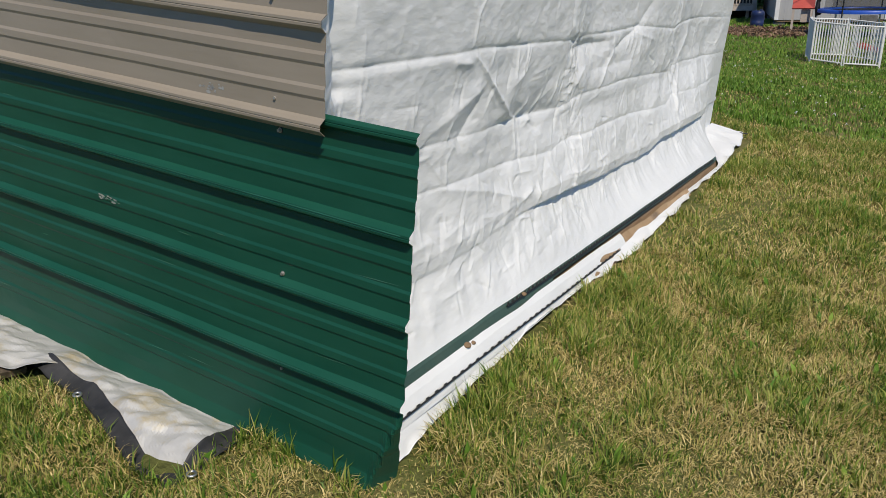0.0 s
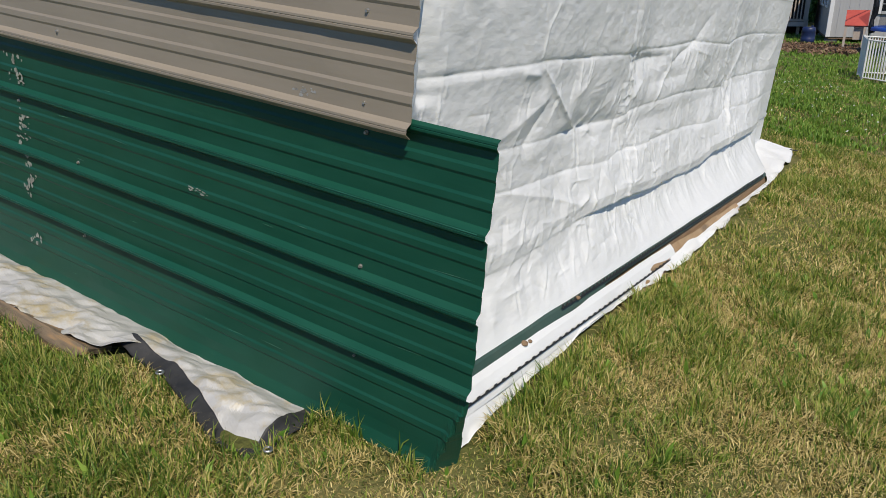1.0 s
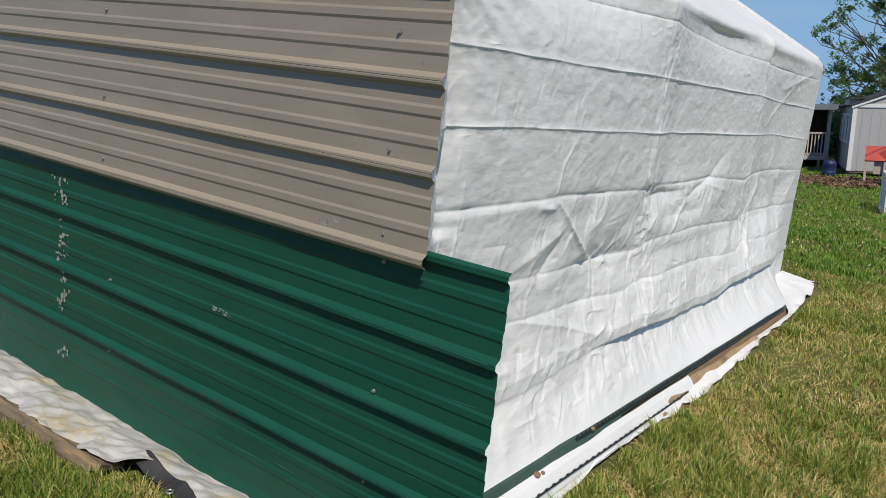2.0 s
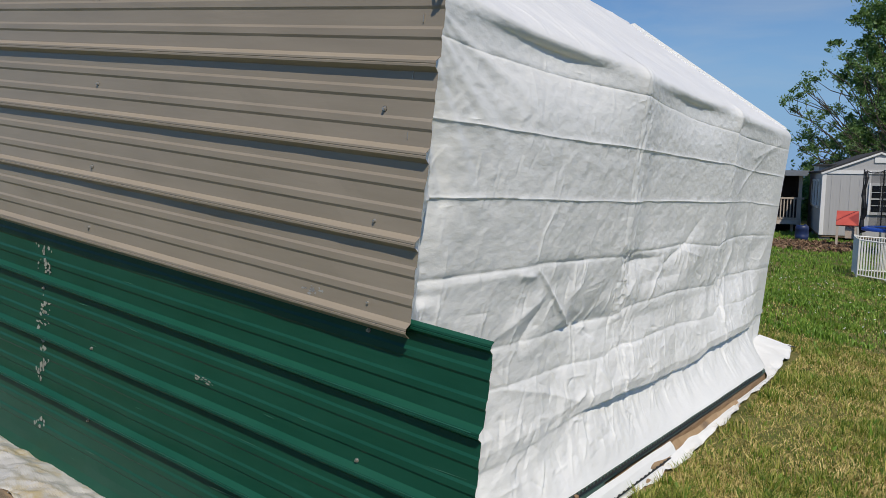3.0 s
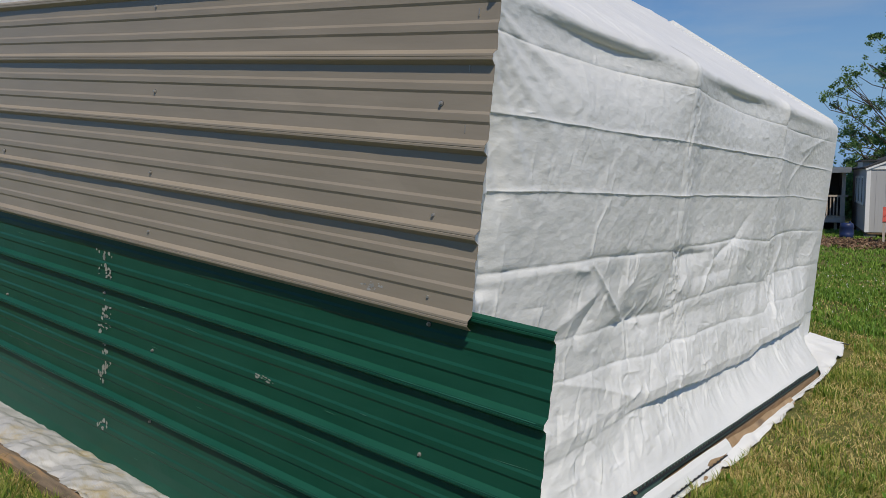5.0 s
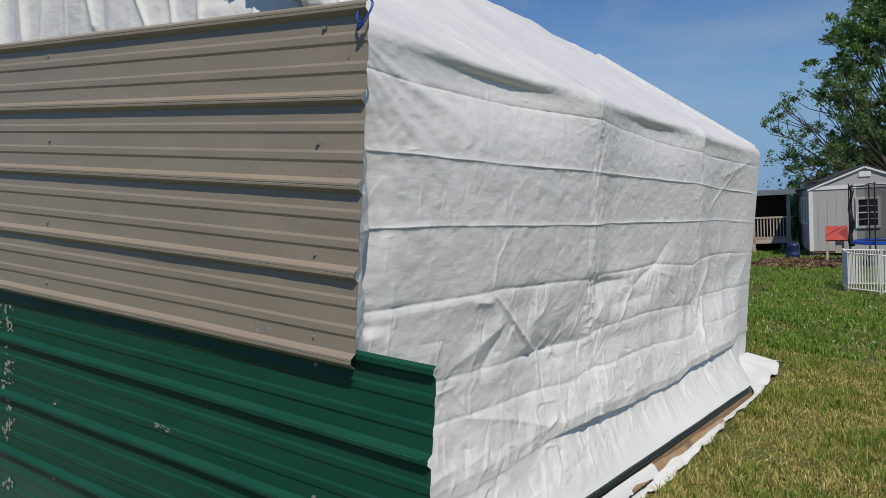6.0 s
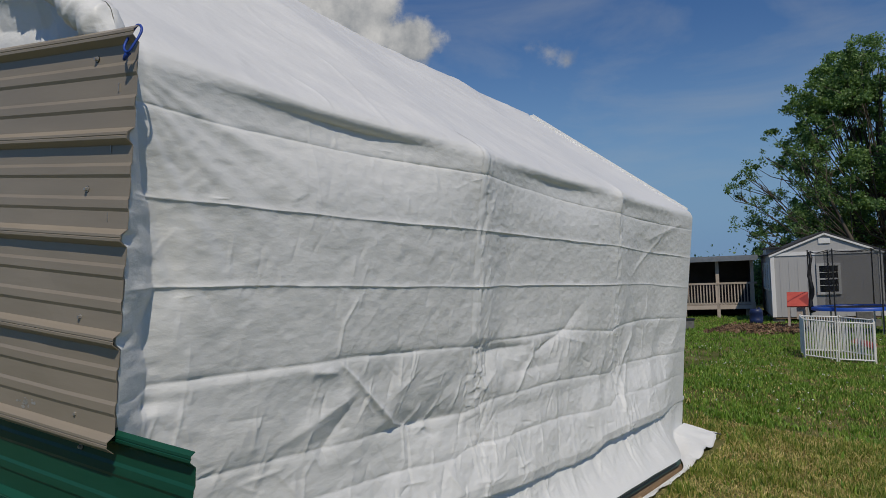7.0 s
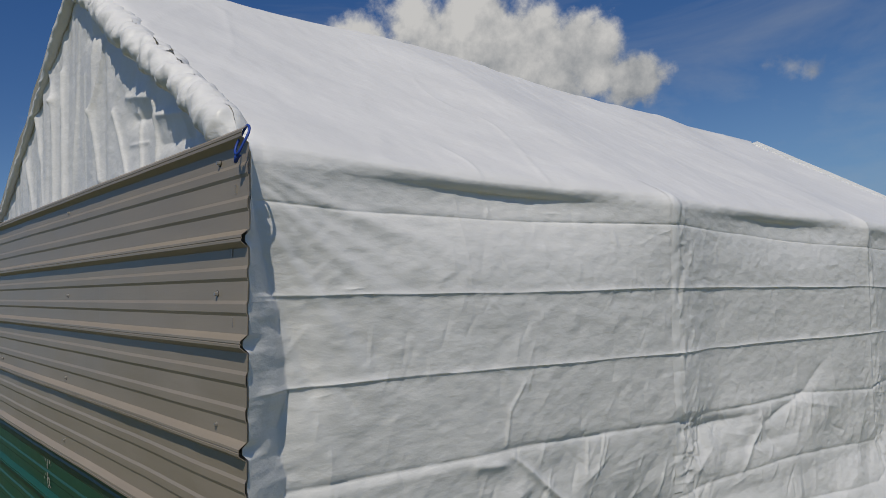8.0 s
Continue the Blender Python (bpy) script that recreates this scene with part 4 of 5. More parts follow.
AZ = (base_z(ys) - 0.07)[:, None].clip(0.0) * (1 - AV) ** 1.2 + 0.012 + 0.018 * value_noise(AY * 7, AV * 2, 103) * AV + 0.012 * np.abs(value_noise(AY * 15, AV * 2, 104)) * AV
far_fan = smooth01(4.5, 5.1, AY)
AZ += 0.05 * far_fan * (1 - AV)
AZ -= 0.045 * AV * (1 - smooth01(0.1, 0.9, AY))
sheet("apron", np.stack([AX, AY, AZ], -1), TARP, shelter, thick=-0.0015)

# black hem that shows at the far tip of the apron
part("hem", box(bmesh.new(), (-0.05, -0.012, 0.0), (0.05, 0.012, 0.006), 0.001, pose(-0.04, 5.41, 0.025, 0, -6, -30)), HEM, shelter, "black woven hem")


# ---- base of the shelter's long side ----
base = thing("base_rail", SITE.copy(), "weathered wooden base board with green metal strip under the tarp", "base rail")


def along(y, dx, z):
    return (float(base_x(np.array(y))) + dx, y, z + float(base_z(y)) - 0.135)


def long_strip(name, y0, y1, prof, mat, parent, n=80, wob=0.0, seed=0, label=""):
    """A strip of the given section, (dx, z) in order, laid along the base line."""
    ys = np.linspace(y0, y1, n)
    rows = []
    for dx, z in prof:
        rows.append(np.stack([base_x(ys) + dx + wob * value_noise(ys * 6, ys * 0 + z * 50, seed), ys, z + base_z(ys) - 0.135 + wob * value_noise(ys * 5, ys * 0 + dx * 40, seed + 1)], -1))
    return sheet(name, np.stack(rows, 1), mat, parent, label, thick=-0.002, smooth=False)


long_strip("board", 0.05, 4.3, [(-0.10, -0.03), (-0.10, 0.10), (-0.012, 0.118), (0.026, 0.055), (0.036, -0.03)], WOOD, base, wob=0.003, seed=111)
long_strip("metal_strip", 1.30, 4.2, [(-0.002, 0.140), (0.006, 0.136), (0.013, 0.124), (0.014, 0.118)], STRIP_GREEN, base, wob=0.0015, seed=115, label="dark green painted metal strip")
long_strip("metal_strip", 0.02, 1.30, [(-0.002, 0.140), (0.008, 0.134), (0.022, 0.110), (0.024, 0.100)], STRIP_GREEN, base, wob=0.0015, seed=113, label="dark green painted metal strip")


def toothed(name, y0, y1, dx, z, drop, parent, pitch=0.03, mat=DARK_STRIP, tooth=0.006):
    """A thin dark strip with a row of teeth along its upper edge."""
    bm = bmesh.new()
    y = y0
    while y < y1:
        a, b = along(y, dx, z), along(min(y + pitch, y1), dx, z)
        up = Vector((-0.002, 0, tooth))
        dn = Vector((0.004, 0, -drop))
        pa, pb = Vector(a), Vector(b)
        q = [bm.verts.new(v) for v in (pa, pa + (pb - pa) * 0.12 + up, pa + (pb - pa) * 0.34 + up, pa + (pb - pa) * 0.42, pb, pb + dn, pa + dn)]
        bm.faces.new(q)
        y += pitch
    bmesh.ops.remove_doubles(bm, verts=bm.verts, dist=1e-4)
    r = bmesh.ops.extrude_face_region(bm, geom=bm.faces[:])
    bmesh.ops.translate(bm, vec=(0.003, 0, 0.002), verts=[v for v in r["geom"] if isinstance(v, bmesh.types.BMVert)])
    bmesh.ops.recalc_face_normals(bm, faces=bm.faces)
    return part(name, bm, mat, parent)


toothed("toothed_strip", 0.90, 4.05, 0.014, 0.141, 0.006, base, 0.034, tooth=0.009)
toothed("toothed_strip", 0.10, 2.0, 0.064, 0.062, 0.003, base, 0.050, tooth=0.004)
# white band of folded cover between the metal strip and the apron
long_strip("folded_band", 0.02, 2.1, [(0.021, 0.110), (0.040, 0.092), (0.060, 0.064), (0.072, 0.03)], TARP, base, wob=0.003, seed=117, label="folded strip of white tarp")
long_strip("clay_edge", 1.5, 3.3, [(0.030, 0.092), (0.058, 0.066), (0.080, 0.040), (0.086, 0.01)], material("clay_stained_wood", [(0.30, 0.19, 0.10), (0.42, 0.30, 0.18)], 0.9, 0, 9, 0.003, 40, stain=(0.14, 0.10, 0.07), stain_scale=6, stain_at=0.5), base, wob=0.008, seed=119, label="splintered clay-stained timber edge")

# stones and bits on the strip
for k, (y, dx, z, r) in enumerate([(0.60, 0.026, 0.105, 0.015), (0.635, 0.03, 0.10, 0.011), (1.03, 0.016, 0.138, 0.012)]):
    bm = bmesh.new()
    bmesh.ops.create_icosphere(bm, subdivisions=2, radius=r)
    for v in bm.verts:
        v.co *= 1 + 0.25 * noise.noise(v.co * 60 + Vector((k, 0, 0)))
        v.co.z *= 0.55
    chip = tagged(part("wood_chip", bm, WOOD, None, smooth=True), "small pale brown wood chip on the metal strip", "wood chip", "chips on the base")
    chip.matrix_basis = SITE @ Matrix.Translation(along(y, dx, z + 0.004))

# ---- blue cord round the top corner of the tan panel ----
cord = thing("cord_tie", SITE @ Matrix.Translation((-0.262, -0.01, 1.80)), "bright blue cord looped through the panel's top corner", "cord")
loop = [(0.018 + 0.019 * math.cos(a) + 0.003 * math.sin(3 * a), -0.022 + 0.022 * math.sin(a) * 0.6, 0.012 + 0.034 * math.sin(a)) for a in [2 * math.pi * i / 28 for i in range(28)]]
part("loop", tube(loop, 0.0030, 8, closed=True), BLUE_TIE, cord, smooth=True)
part("tail", tube([(0.018, -0.030, -0.020), (0.014, -0.033, -0.028), (0.008, -0.032, -0.034), (0.004, -0.031, -0.036)], lambda i: 0.0065 - 0.0009 * i, 8), BLUE_TIE, cord, smooth=True)

# ---- silver tarp with black hem that comes out below the green panel ----
GROUND_MAP = Matrix.Translation((-0.038, 0.064, -0.062)) @ Matrix.Diagonal((1.0465, 1.0465, 1.0, 1.0))
silver = thing("ground_tarp", SITE @ GROUND_MAP, "crumpled dirty silver tarp with black hem below the green panel", "tarp")


def silver_edge(x):
    """How far the sheet reaches out from the wall."""
    return np.interp(x, [-3.4, -2.4, -1.95, -1.6, -1.30, -1.20, -1.12, -0.95, -0.75, -0.60, -0.52], [-0.30, -0.31, -0.305, -0.315, -0.305, -0.27, -0.180, -0.184, -0.249, -0.294, -0.304])


def silver_z(x, y):
    over = 1 - smooth01(-1.28, -1.12, x)
    out = np.clip((-y - 0.05) / 0.25, 0, 1)
    z = 0.012 + over * 0.034 * np.clip(out * 2.2, 0, 1) + (1 - over) * 0.028 * np.sin(np.pi * np.clip(out * 1.3 - 0.15, 0, 1))
    crumple = (0.35 + 0.65 * out) * (0.010 * facets(x * 6 + y * 3, y * 9 - x, 121) + 0.015 * facets(x * 13 + y * 9, y * 17 - x * 4, 122) + 0.009 * facets(x * 27 - y * 12, y * 30 + x * 9, 124))
    hump = 0.035 * np.exp(-((x + 1.13) / 0.06) ** 2) * np.clip(out * 1.2, 0, 1)
    return z + crumple + hump


xs = np.linspace(-3.4, -0.50, 330)
SX, SV = np.meshgrid(xs, np.linspace(0, 1, 44), indexing="ij")
SY = -0.058 + (silver_edge(xs) + 0.058)[:, None] * SV
sheet("sheet", np.stack([SX, SY, silver_z(SX, SY)], -1), SILVER, silver, thick=-0.002, smooth=False)


def hem(points, w, name, n=60, tail_z=0.0):
    """A flat band of webbing, outside the sheet's edge."""
    pts = np.array(points, float)
    t = np.linspace(0, len(pts) - 1, n)
    C = np.stack([np.interp(t, np.arange(len(pts)), pts[:, k]) for k in range(2)], -1)
    d = np.gradient(C, axis=0)
    d /= np.linalg.norm(d, axis=1, keepdims=True)
    nrm = np.stack([d[:, 1], -d[:, 0]], -1)
    rows = []
    for k in np.linspace(0, 1, 8):
        q = C + nrm * w * k
        z = silver_z(q[:, 0], np.maximum(q[:, 1], silver_edge(q[:, 0]))) * (1 - k * 0.55) + 0.004 + 0.004 * value_noise(q[:, 0] * 18, q[:, 1] * 18, 131)
        rows.append(np.concatenate([q, z[:, None]], 1))
    return sheet(name, np.stack(rows, 1), HEM, silver, "black woven hem", thick=-0.003)


hem([(-1.20, -0.160), (-1.12, -0.175), (-0.95, -0.182), (-0.75, -0.246), (-0.60, -0.291), (-0.50, -0.304), (-0.440, -0.306)], 0.052, "hem")
hem([(-0.502, -0.32), (-0.500, -0.20), (-0.505, -0.06)], 0.060, "hem", 30)
for k, (x, y) in enumerate([(-0.960, -0.238), (-0.428, -0.300)]):
    z = float(silver_z(np.array(x), np.array(max(y, -0.2)))) * 0.6 + 0.014
    ring = [(x + 0.0105 * math.cos(a), y + 0.0105 * math.sin(a), z - 0.004) for a in [2 * math.pi * i / 20 for i in range(20)]]
    part("grommet", tube(ring, 0.0038, 8, closed=True), ZINC, silver, "zinc grommet", smooth=True)

board = thing("plank", SITE @ GROUND_MAP, "rotting brown plank with a splintered end under the silver tarp", "plank")
xs = np.linspace(-3.3, -1.225, 120)
ring = [(-0.326, -0.01), (-0.326, 0.022), (-0.318, 0.028), (-0.285, 0.010), (-0.22, -0.01)]
rows = [np.stack([xs + 0.02 * value_noise(np.full_like(xs, i * 3.3), xs * 0, 5) * (xs > -1.26), y + 0.004 * value_noise(xs * 7, xs * 0 + i, 141), z + 0.003 * value_noise(xs * 11, xs * 0 + i, 142)], -1) for i, (y, z) in enumerate(ring)]
sheet("timber", np.stack(rows, 1), material("rotten_wood", [(0.09, 0.07, 0.05), (0.20, 0.15, 0.10), (0.40, 0.24, 0.11)], 0.85, 0, 9, 0.003, 60, stretch_by=(0.7, 5, 5)), board, thick=-0.02, smooth=False)

# ---- far yard ----
EYE_MID = Vector((1.2, -1.34, 1.41))


def far(x, z, y):
    """A place seen beside (x, z) of the plane 24 m off, moved along its line of sight to the depth y."""
    k = (y - EYE_MID.y) / (24 - EYE_MID.y)
    return SITE @ (EYE_MID + (Vector((x, 24, z)) - EYE_MID) * k)


def on_ground(x, y):
    return Vector((x, y, float(ground_z(x, y))))


def window(parent, x, z, w, h, y, cols, rows_, out=-1):
    """A sash window on a wall that faces -y."""
    win = part("window", boxes(((x - w / 2, y - 0.02, z - h / 2), (x + w / 2, y + 0.01, z + h / 2))), WINDOW_DARK, parent, "dark window with white frame")
    f = 0.075
    part("frame", boxes(((x - w / 2 - f, y - 0.045, z - h / 2 - f), (x - w / 2, y + 0.01, z + h / 2 + f)), ((x + w / 2, y - 0.045, z - h / 2 - f), (x + w / 2 + f, y + 0.01, z + h / 2 + f)),
                        ((x - w / 2, y - 0.045, z + h / 2), (x + w / 2, y + 0.01, z + h / 2 + f)), ((x - w / 2, y - 0.05, z - h / 2 - f), (x + w / 2, y + 0.01, z - h / 2))), WHITE_TRIM, win)
    for i in range(1, cols):
        q = x - w / 2 + w * i / cols
        part("glazing_bar", boxes(((q - 0.008, y - 0.032, z - h / 2), (q + 0.008, y - 0.018, z + h / 2))), WHITE_TRIM, win)
    for i in range(1, rows_):
        q = z - h / 2 + h * i / rows_
        t = 0.02 if i * 2 == rows_ else 0.008
        part("glazing_bar", boxes(((x - w / 2, y - 0.036, q - t), (x + w / 2, y - 0.016, q + t))), WHITE_TRIM, win)
    return win


def garden_shed():
    """Grey shed with a low gable towards the yard, white trim, on blocks."""
    w, L, h, rise, z0 = 2.98, 5.2, 1.90, 0.60, 0.17
    left = Vector((-2.23, 23.75, -0.545))
    s = thing("garden_shed", Matrix.Translation(left) @ pose(0, 0, 0, 0, 0, 12), "grey board shed with white trim and dark shingle roof", "shed")
    bm = bmesh.new()
    v = [bm.verts.new(p) for p in ((0, 0, z0), (w, 0, z0), (w, 0, z0 + h), (w / 2, 0, z0 + h + rise), (0, 0, z0 + h))]
    f = bm.faces.new(v)
    r = bmesh.ops.extrude_face_region(bm, geom=[f])
    bmesh.ops.translate(bm, vec=(0, L, 0), verts=[q for q in r["geom"] if isinstance(q, bmesh.types.BMVert)])
    bmesh.ops.recalc_face_normals(bm, faces=bm.faces)
    part("wall", bm, SHED_GREY, s)
    # grooves of the boards
    for i in range(1, 12):
        x = w * i / 12
        part("batten", boxes(((x - 0.012, -0.006, z0 + 0.02), (x + 0.012, 0.0, z0 + h - 0.08))), SHED_GREY, s)
    for x0 in (-0.02, w - 0.09):
        part("corner_trim", boxes(((x0, -0.022, z0), (x0 + 0.11, 0.02, z0 + h - 0.05))), WHITE_TRIM, s)
    part("frieze", boxes(((0, -0.026, z0 + h - 0.05), (w, 0.0, z0 + h + 0.05))), WHITE_TRIM, s)
    part("corner_trim", boxes(((-0.022, 0.02, z0), (0.0, 0.11, z0 + h - 0.05))), WHITE_TRIM, s)
    ang = math.atan2(rise, w / 2)
    for sx in (1, -1):
        m = Matrix.Translation((w / 2, 0, z0 + h + rise)) @ pose(0, 0, 0, 0, math.degrees(ang) if sx > 0 else -math.degrees(ang), 0)
        run = (w / 2) / math.cos(ang) + 0.07
        lo, hi = ((0, -0.05, 0.0), (run, L + 0.14, 0.05)) if sx > 0 else ((-run, -0.05, 0.0), (0, L + 0.14, 0.05))
        part("roof", box(bmesh.new(), lo, hi, 0, m), ROOF_DARK, s)
        lo, hi = ((0, -0.055, -0.055), (run, -0.035, -0.002)) if sx > 0 else ((-run, -0.055, -0.055), (0, -0.035, -0.002))
        part("barge_board", box(bmesh.new(), lo, hi, 0, m), WHITE_TRIM, s)
    part("vent", boxes(((w / 2 - 0.16, -0.03, z0 + h + 0.28), (w / 2 + 0.16, 0.0, z0 + h + 0.43)), bevel=0.008), WHITE_TRIM, s)
    window(s, 1.56, z0 + 1.12, 0.50, 0.78, -0.002, 2, 4)
    # long side with two windows and a dark door
    for y in (0.9, 2.0, 3.1):
        win = part("window", boxes(((-0.03, y, z0 + 0.85), (0.0, y + 0.5, z0 + 1.6))), WINDOW_DARK, s)
        part("frame", boxes(((-0.045, y - 0.07, z0 + 0.78), (-0.002, y, z0 + 1.67)), ((-0.045, y + 0.5, z0 + 0.78), (-0.002, y + 0.57, z0 + 1.67)), ((-0.045, y, z0 + 1.6), (-0.002, y + 0.5, z0 + 1.67)), ((-0.045, y, z0 + 0.78), (-0.002, y + 0.5, z0 + 0.85))), WHITE_TRIM, win)
    part("dormer", boxes(((-0.04, 1.2, z0 + h - 0.02), (0.55, 3.0, z0 + h + 0.21))), SHED_GREY, s)
    part("dormer_roof", boxes(((-0.10, 1.05, z0 + h + 0.21), (0.8, 3.15, z0 + h + 0.25))), ROOF_DARK, s)
    for x in (0.12, 1.35, 2.6):
        for y in (0.15, 2.6, 4.9):
            part("block", boxes(((x - 0.14, y - 0.1, -0.05), (x + 0.18, y + 0.1, z0 - 0.06)), bevel=0.01), CONCRETE, s)
    part("skid", boxes(((0.02, 0.02, z0 - 0.06), (w - 0.02, L - 0.02, z0))), WOOD, s)


garden_shed()


def porch_house():
    """Low house side with a raised railed porch."""
    right = far(-2.72, 0, 26.5)
    W = 9.0
    h = thing("porch_house", Matrix.Translation((right.x, 26.5, -0.62)) @ pose(0, 0, 0, 0, 0, 11) @ Matrix.Translation((-W, 0, 0)), "low dark house with a railed wooden porch", "house")
    zf, zr = 0.50, 2.18
    part("wall", boxes(((0, 2.2, 0), (W - 0.1, 6.0, zr))), PORCH_DARK, h)
    part("porch_floor", boxes(((0, 0, zf - 0.14), (W, 2.2, zf))), PORCH_WOOD, h)
    part("roof", boxes(((-0.2, -0.25, zr - 0.06), (W + 0.12, 6.2, zr + 0.02)), ((-0.2, -0.27, zr - 0.16), (W + 0.12, -0.22, zr - 0.03))), PORCH_ROOF, h)
    part("skirt", boxes(((0, 2.0, 0), (W, 2.15, zf - 0.14))), PORCH_DARK, h)
    part("side_wall", boxes(((W - 0.12, 0.6, zf), (W - 0.02, 2.2, zr - 0.1))), PORCH_DARK, h)
    for x in [W - 0.08 - 1.12 * k for k in range(8)]:
        part("post", boxes(((x - 0.055, 0.0, 0.0), (x + 0.055, 0.11, zr - 0.06))), PORCH_WOOD, h)
    part("brace", boxes(((W - 0.32, 0.3, 0), (W - 0.22, 0.4, zf))), PORCH_WOOD, h)
    part("top_rail", boxes(((0, -0.03, zf + 0.72), (W + 0.06, 0.13, zf + 0.78))), PORCH_WOOD, h)
    part("bottom_rail", boxes(((0, 0.0, zf + 0.02), (W, 0.05, zf + 0.08))), PORCH_WOOD, h)
    n = 86
    first = None
    for i in range(n):
        x = W - 0.15 - i * (W - 0.3) / n
        if first is None:
            first = part("baluster", boxes(((-0.018, -0.01, zf + 0.05), (0.018, 0.028, zf + 0.74))), PORCH_WOOD, h)
            first.location.x = x
        else:
            b = new("baluster", first.data)
            b.parent, b.location.x = h, x


porch_house()


def trampoline():
    c = far(0.02, 0, 20.5)
    g = on_ground(c.x, c.y)
    t = thing("trampoline", Matrix.Translation(g), "round trampoline with blue pad and black net poles", "trampoline")
    R, zt, top = 0.96, 0.62, 2.10
    ring = lambda r, z, n=48: [(r * math.cos(2 * math.pi * i / n), r * math.sin(2 * math.pi * i / n), z) for i in range(n)]
    part("frame", tube(ring(R, zt - 0.03), 0.022, 8, closed=True), NET, t, smooth=True)
    bm = bmesh.new()
    prof = [(R - 0.20, zt - 0.005), (R - 0.19, zt + 0.025), (R + 0.03, zt + 0.025), (R + 0.05, zt + 0.005), (R + 0.05, zt - 0.055)]
    loops = [[bm.verts.new(p) for p in ring(r, z)] for r, z in prof]
    for a, b in zip(loops[:-1], loops[1:]):
        for i in range(48):
            bm.faces.new((a[i], a[(i + 1) % 48], b[(i + 1) % 48], b[i]))
    part("pad", bm, BLUE_PAD, t, "blue vinyl edge pad", smooth=True)
    bm = bmesh.new()
    bm.faces.new([bm.verts.new(p) for p in ring(R - 0.19, zt - 0.005)])
    part("mat", bm, NET, t)
    for k in range(6):
        a = math.radians(-178 + 60 * k + 6)
        x, y = (R + 0.06) * math.cos(a), (R + 0.06) * math.sin(a)
        part("pole", rods(((x, y, 0.02), (x, y, top), 0.016)), NET, t, smooth=False)
        part("leg", rods(((x * 0.98, y * 0.98, zt), (x * 0.98, y * 0.98, 0.0), 0.02)), ZINC, t)
    part("top_cord", tube([(R * math.cos(2 * math.pi * i / 60) * (1 - 0.04 * abs(math.sin(i * math.pi / 10))), R * math.sin(2 * math.pi * i / 60) * (1 - 0.04 * abs(math.sin(i * math.pi / 10))), top - 0.03 - 0.06 * abs(math.sin(i * math.pi / 10))) for i in range(60)], 0.010, 6, closed=True), NET, t)
    # see-through net
    mesh_mat = bpy.data.materials.new("net_mesh")
    mesh_mat.use_nodes = True
    nd, lk = mesh_mat.node_tree.nodes, mesh_mat.node_tree.links
    mx = nd.new("ShaderNodeMixShader")
    mx.inputs["Fac"].default_value = 0.45
    tr = nd.new("ShaderNodeBsdfTransparent")
    nd["Principled BSDF"].inputs["Base Color"].default_value = (0.012, 0.012, 0.014, 1)
    nd["Principled BSDF"].inputs["Roughness"].default_value = 0.9
    lk.new(tr.outputs[0], mx.inputs[1])
    lk.new(nd["Principled BSDF"].outputs[0], mx.inputs[2])
    lk.new(mx.outputs[0], nd["Material Output"].inputs["Surface"])
    n = 120
    A = np.linspace(math.radians(-172), math.radians(172 - 18), n)
    TH, ZZ = np.meshgrid(A, np.linspace(zt, top - 0.05, 14), indexing="ij")
    r = R - 0.10 - 0.10 * np.abs(np.sin((TH - math.radians(-172)) * 3)) + 0.02 * value_noise(TH * 8, ZZ * 2, 151)
    sheet("net", np.stack([r * np.cos(TH), r * np.sin(TH), ZZ], -1), mesh_mat, t, "black safety net", smooth=True)
    # bunched net at the opening
    part("net_flap", tube([(-R - 0.01 + 0.03 * math.sin(i * 1.3), -0.12 + 0.03 * math.cos(i * 1.7), top - 0.05 - i * 0.155) for i in range(11)], lambda i: 0.035 + 0.03 * (i / 10) + 0.012 * math.sin(i * 2.1), 8), NET, t)


trampoline()


def play_pen():
    pts = [(-0.44, 14.95), (-0.30, 14.15), (0.26, 13.95), (0.84, 14.2), (0.80, 14.95), (0.2, 15.35)]
    first = SITE @ Vector((0.2, 14.5, -0.15))
    g = on_ground(first.x, first.y)
    pen = thing("play_pen", Matrix.Translation(g), "white plastic play pen of barred panels on the grass", "play pen")
    H = 0.70
    W = [SITE @ Vector((x, y, -0.15)) for x, y in pts]
    W = [Vector((p.x - g.x, p.y - g.y, float(ground_z(p.x, p.y)) - g.z)) for p in W]
    for a, b in zip(W, W[1:] + W[:1]):
        d = (b - a)
        L = Vector((d.x, d.y, 0)).length
        panel = new("panel")
        panel.parent = pen
        panel.matrix_basis = Matrix.Translation(a) @ pose(0, 0, 0, 0, 0, math.degrees(math.atan2(d.y, d.x)))
        dz = d.z
        def at(x, z):
            return Vector((x, 0, z + dz * x / L))
        part("rail", rods((at(0.02, H), at(L - 0.02, H), 0.013)), PEN_WHITE, panel)
        part("rail", rods((at(0.02, 0.05), at(L - 0.02, 0.05), 0.013)), PEN_WHITE, panel)
        n = max(5, int(L / 0.052))
        for i in range(n + 1):
            x = 0.02 + (L - 0.04) * i / n
            thick = 0.013 if i in (0, n) else 0.0095
            part("bar", rods((at(x, 0.0 if i in (0, n) else 0.05), at(x, H + (0.03 if i in (0, n) else 0)), thick), sides=6), PEN_WHITE, panel)


play_pen()


